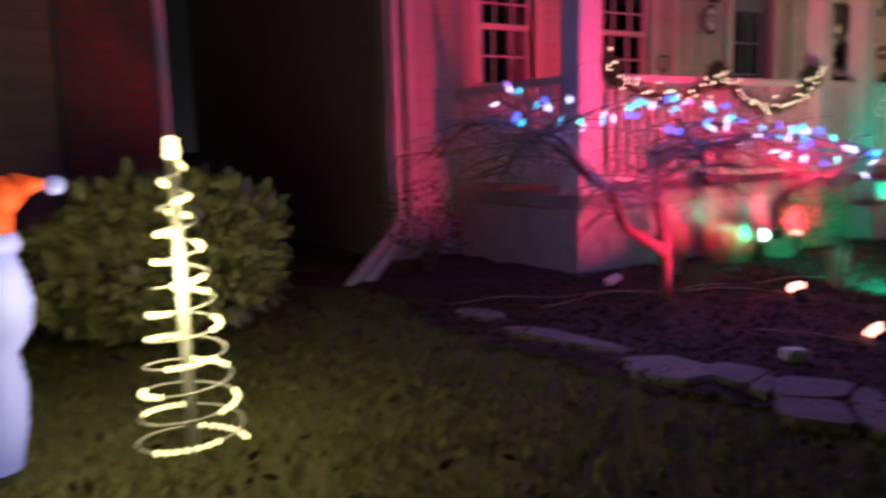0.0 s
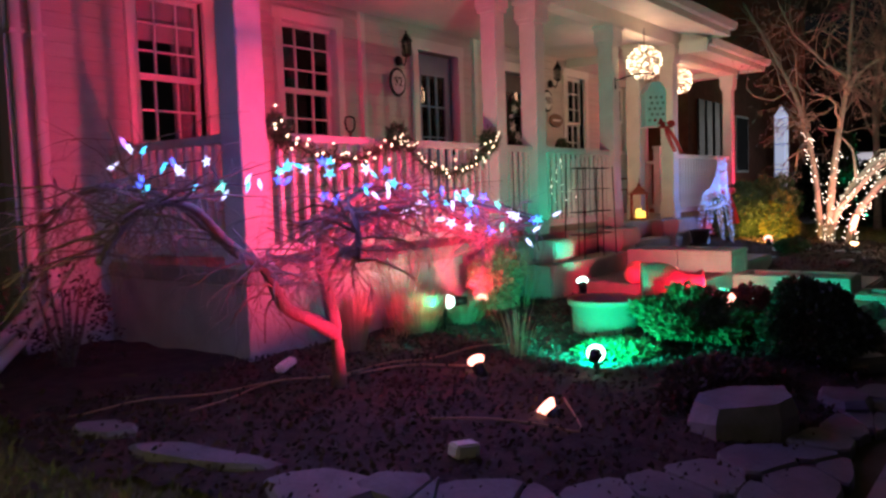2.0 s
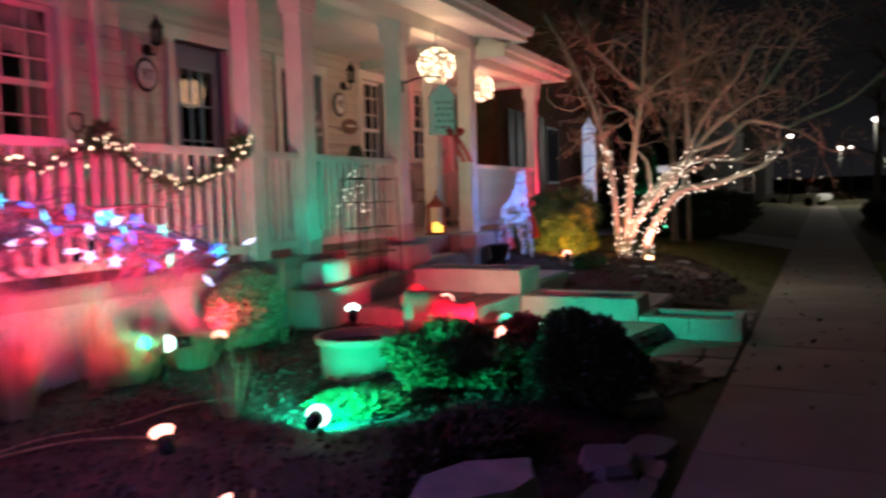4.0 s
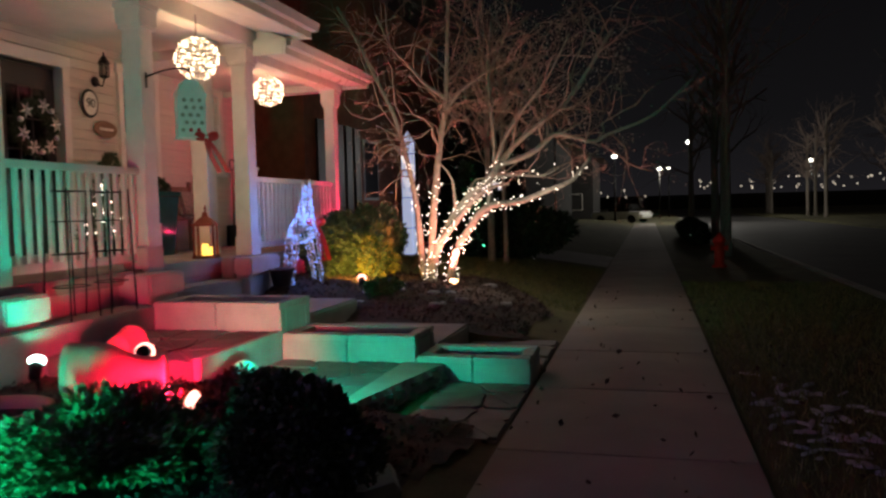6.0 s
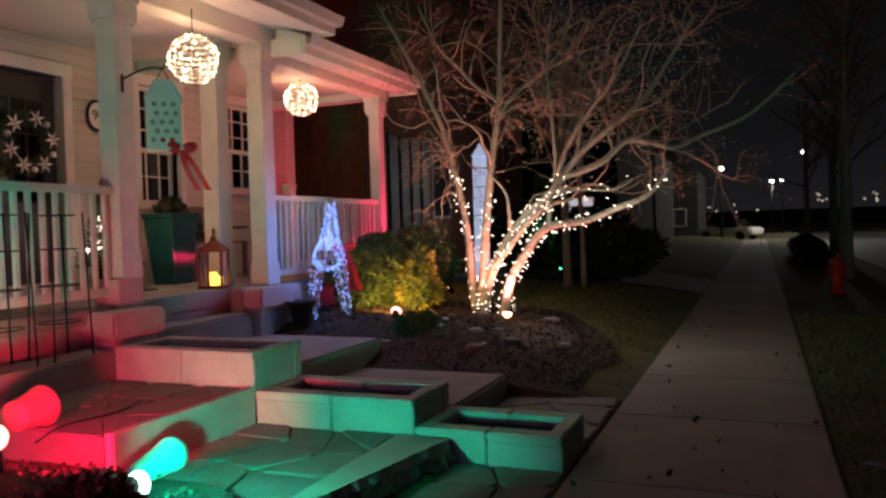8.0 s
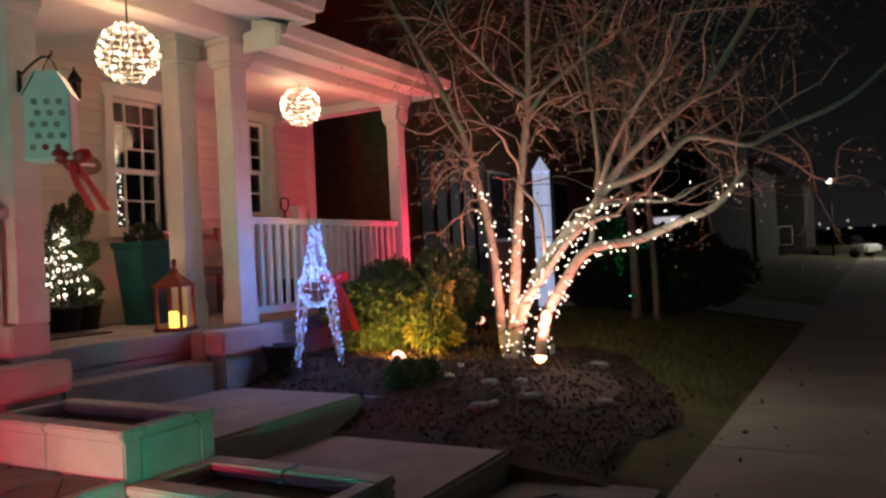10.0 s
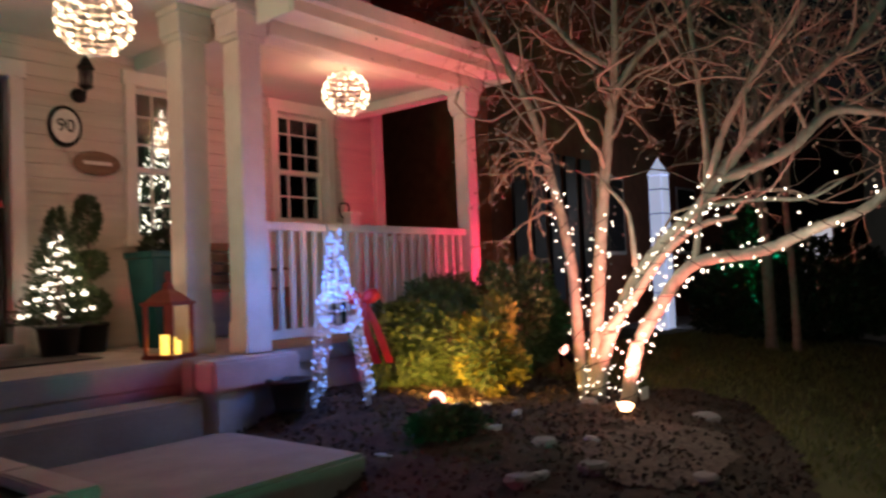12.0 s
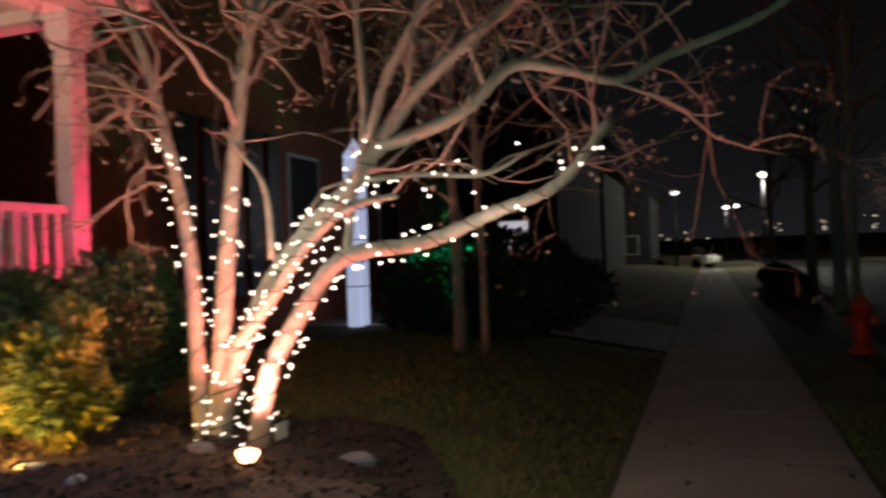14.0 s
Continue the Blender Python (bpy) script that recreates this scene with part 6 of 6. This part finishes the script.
brick = to_mesh("brick", box(0, 0.21, -0.012, 0.02, 0, 0.062, 0.004), M_BRICK)
for c in range(40):
    for k in range(3):
        x = 0.672 + k * 0.222 + (0.05 if c % 2 else 0.0)
        if x + 0.21 < 1.39:
            b = new("brick", brick)
            b.parent, b.location = house, (x, 6.498, 0.3 + c * 0.074)

house = structure(new("house_east"), "dark brick house beyond the porch", "house")
part("wall", box(17.0, 27, 6.3, 14, 0, 6.5), M_BRICK, house)
part("roof", lathe([(7.6, 6.5), (0.4, 9.5), (0, 9.6)], 4, m=Matrix.Translation((22, 10.2, 0)) @ pose(0, 0, 0, 0, 0, 45)), M_ROOF, house)
for i in range(5):
    part("shutter", box(17.5 + i * 0.5, 17.85 + i * 0.5, 6.24, 6.296, 0.9, 3.2, 0.01), M_BLACKDOOR, house)
for x in (18.6, 22.0):
    wn = part("window", box(x + 1.5, x + 2.5, 6.27, 6.298, 1.6, 3.0, 0.01), M_TRIM, house)
    # solid near-black pane stands in for the unlit room behind it
    part("pane", box(x + 1.56, x + 2.44, 6.262, 6.268, 1.66, 2.94), M_UNLIT, wn)
ob = thing("light_obelisk", (20.4, 5.3, ground_z(20.4, 5.3)), "tall white glowing obelisk with dark cords", "light obelisk")
part("column", box(-0.15, 0.15, -0.12, 0.12, 0, 2.55, 0.02), G_PANEL, ob)
part("point", lathe([(0.2, 2.55), (0.0, 2.85)], 4, m=pose(0, 0, 0, 0, 0, 45)), G_PANEL, ob)
for z in (0.6, 1.3, 1.9, 2.3):
    part("cord", box(-0.158, 0.158, -0.128, 0.128, z, z + 0.015), M_BLACK, ob)
shrub("column_cypress", (19.6, 3.75), (0.22, 0.22, 1.15), 2500, 0.1, L_FIR, "narrow column cypress washed with green light", seed=41)
flood_lamp((19.1, 3.3, 0.6), (19.6, 3.75, 1.8), G_GREENSIGN, "small green flood lamp on the next lawn")


def street_lamp(x, y, h):
    z = -0.12 if y < -3.05 else 0.0
    ob = thing("street_lamp", (x, y, z), "slim street lamp with a white glowing head", "street lamp", "street lamps")
    tube("pole", [(0, 0, -0.05), (0, 0, h)], [0.09, 0.05], M_BLACK, ob, 8)
    part("head", lathe([(0.0, h), (0.16, h + 0.02), (0.2, h + 0.16), (0.0, h + 0.3)], 14), G_STREET, ob, "glowing lamp head", True)


for x, y, h in ((60, -4.8 + 1.9, 5.5), (60, 2.2, 4.7), (80, -1.2, 4.6), (85, -2.2, 4.9), (80, -14.5, 5.0)):
    street_lamp(x, y, h)
rng = np.random.default_rng(15)
pts = [(210, -12 - 52 * rng.random(), 4 + 3.5 * rng.random()) for _ in range(46)] + [(190, 18 * rng.random(), 2.5 + 4 * rng.random()) for _ in range(10)]
tagged(raw("town_lights", *bead_data(pts, 0.2), G_CITY), "scattered lights of the far town", "town lights", kind="stuff")
# the ridge's night darkness is in its near-black colour
tagged(part("far_ridge", box(215, 220, -140, 90, -1, 3.6), M_UNLIT), "wooded ridge on the horizon, coloured near black for night", "backdrop", kind="structure")


def far_house(x, y, w, d, h, label, lit):
    ob = structure(new("far_house"), label, "house")
    # near-black walls: the lack of light at night is painted in
    part("wall", box(x, x + w, y, y + d, -0.1, h), M_UNLIT, ob)
    part("roof", lathe([(max(w, d) * 0.76, h), (0.2, h + 2.2), (0, h + 2.25)], 4, m=Matrix.Translation((x + w / 2, y + d / 2, 0)) @ pose(0, 0, 0, 0, 0, 45)), M_ROOF, ob)
    for i in range(3):
        q = part("window", box(x - 0.03, x - 0.005, y + 0.8 + i * 1.6, y + 1.7 + i * 1.6, 1.0, 2.3, 0.01), M_TRIM, ob)
        # unlit panes are solid near black, in place of a dark room
        part("pane", box(x - 0.04, x - 0.031, y + 0.85 + i * 1.6, y + 1.65 + i * 1.6, 1.05, 2.25), G_CURTAIN if lit and i == 0 else M_UNLIT, q)


far_house(31, 4.2, 9, 8, 5.2, "dark house down the street with a lit window", True)
far_house(46, 4.8, 9, 8, 5.0, "house down the street, coloured near black for night", False)
far_house(64, 4.0, 9, 8, 5.0, "house down the street, coloured near black for night", False)
far_house(86, 6.0, 10, 9, 5.5, "house down the street, coloured near black for night", False)


def parked_car(x, y, turn):
    ob = thing("parked_car", (x, y, -0.0), "pale parked car far down the street", "car", turn=turn)
    bm = box(-2.1, 2.1, -0.85, 0.85, 0.3, 0.85, 0.12)
    part("body", bm, M_WHITEM, ob)
    part("cabin", box(-1.2, 1.0, -0.75, 0.75, 0.851, 1.4, 0.2), M_BLACK, ob)
    for sx in (-1.3, 1.3):
        for sy in (-0.8, 0.8):
            part("wheel", lathe([(0.0, -0.1), (0.3, -0.1), (0.32, 0.0), (0.3, 0.1), (0, 0.1)], 16, m=pose(sx, sy, 0.32, 90)), M_BLACK, ob)
    for sy in (-0.6, 0.6):
        part("headlight", box(-2.13, -2.09, sy - 0.15, sy + 0.15, 0.6, 0.72, 0.01), M_WHITEPLASTIC, ob)


parked_car(62, 1.8, 60)
ob = thing("fire_hydrant", (20.3, -1.45, 0.0), "red iron fire hydrant on the verge", "hydrant")
part("barrel", lathe([(0, 0), (0.15, 0), (0.15, 0.04), (0.1, 0.05), (0.1, 0.5), (0.13, 0.52), (0.13, 0.56), (0.1, 0.62), (0.04, 0.68), (0.03, 0.72), (0, 0.72)], 16), M_REDCLOTH, ob, "", True)
for a in (0, 90, 180):
    part("outlet", lathe([(0, 0.08), (0.05, 0.08), (0.05, 0.14), (0.06, 0.14), (0.06, 0.17), (0, 0.17)], 10, m=pose(0, 0, 0.4, 90, 0, a)), M_REDCLOTH, ob)
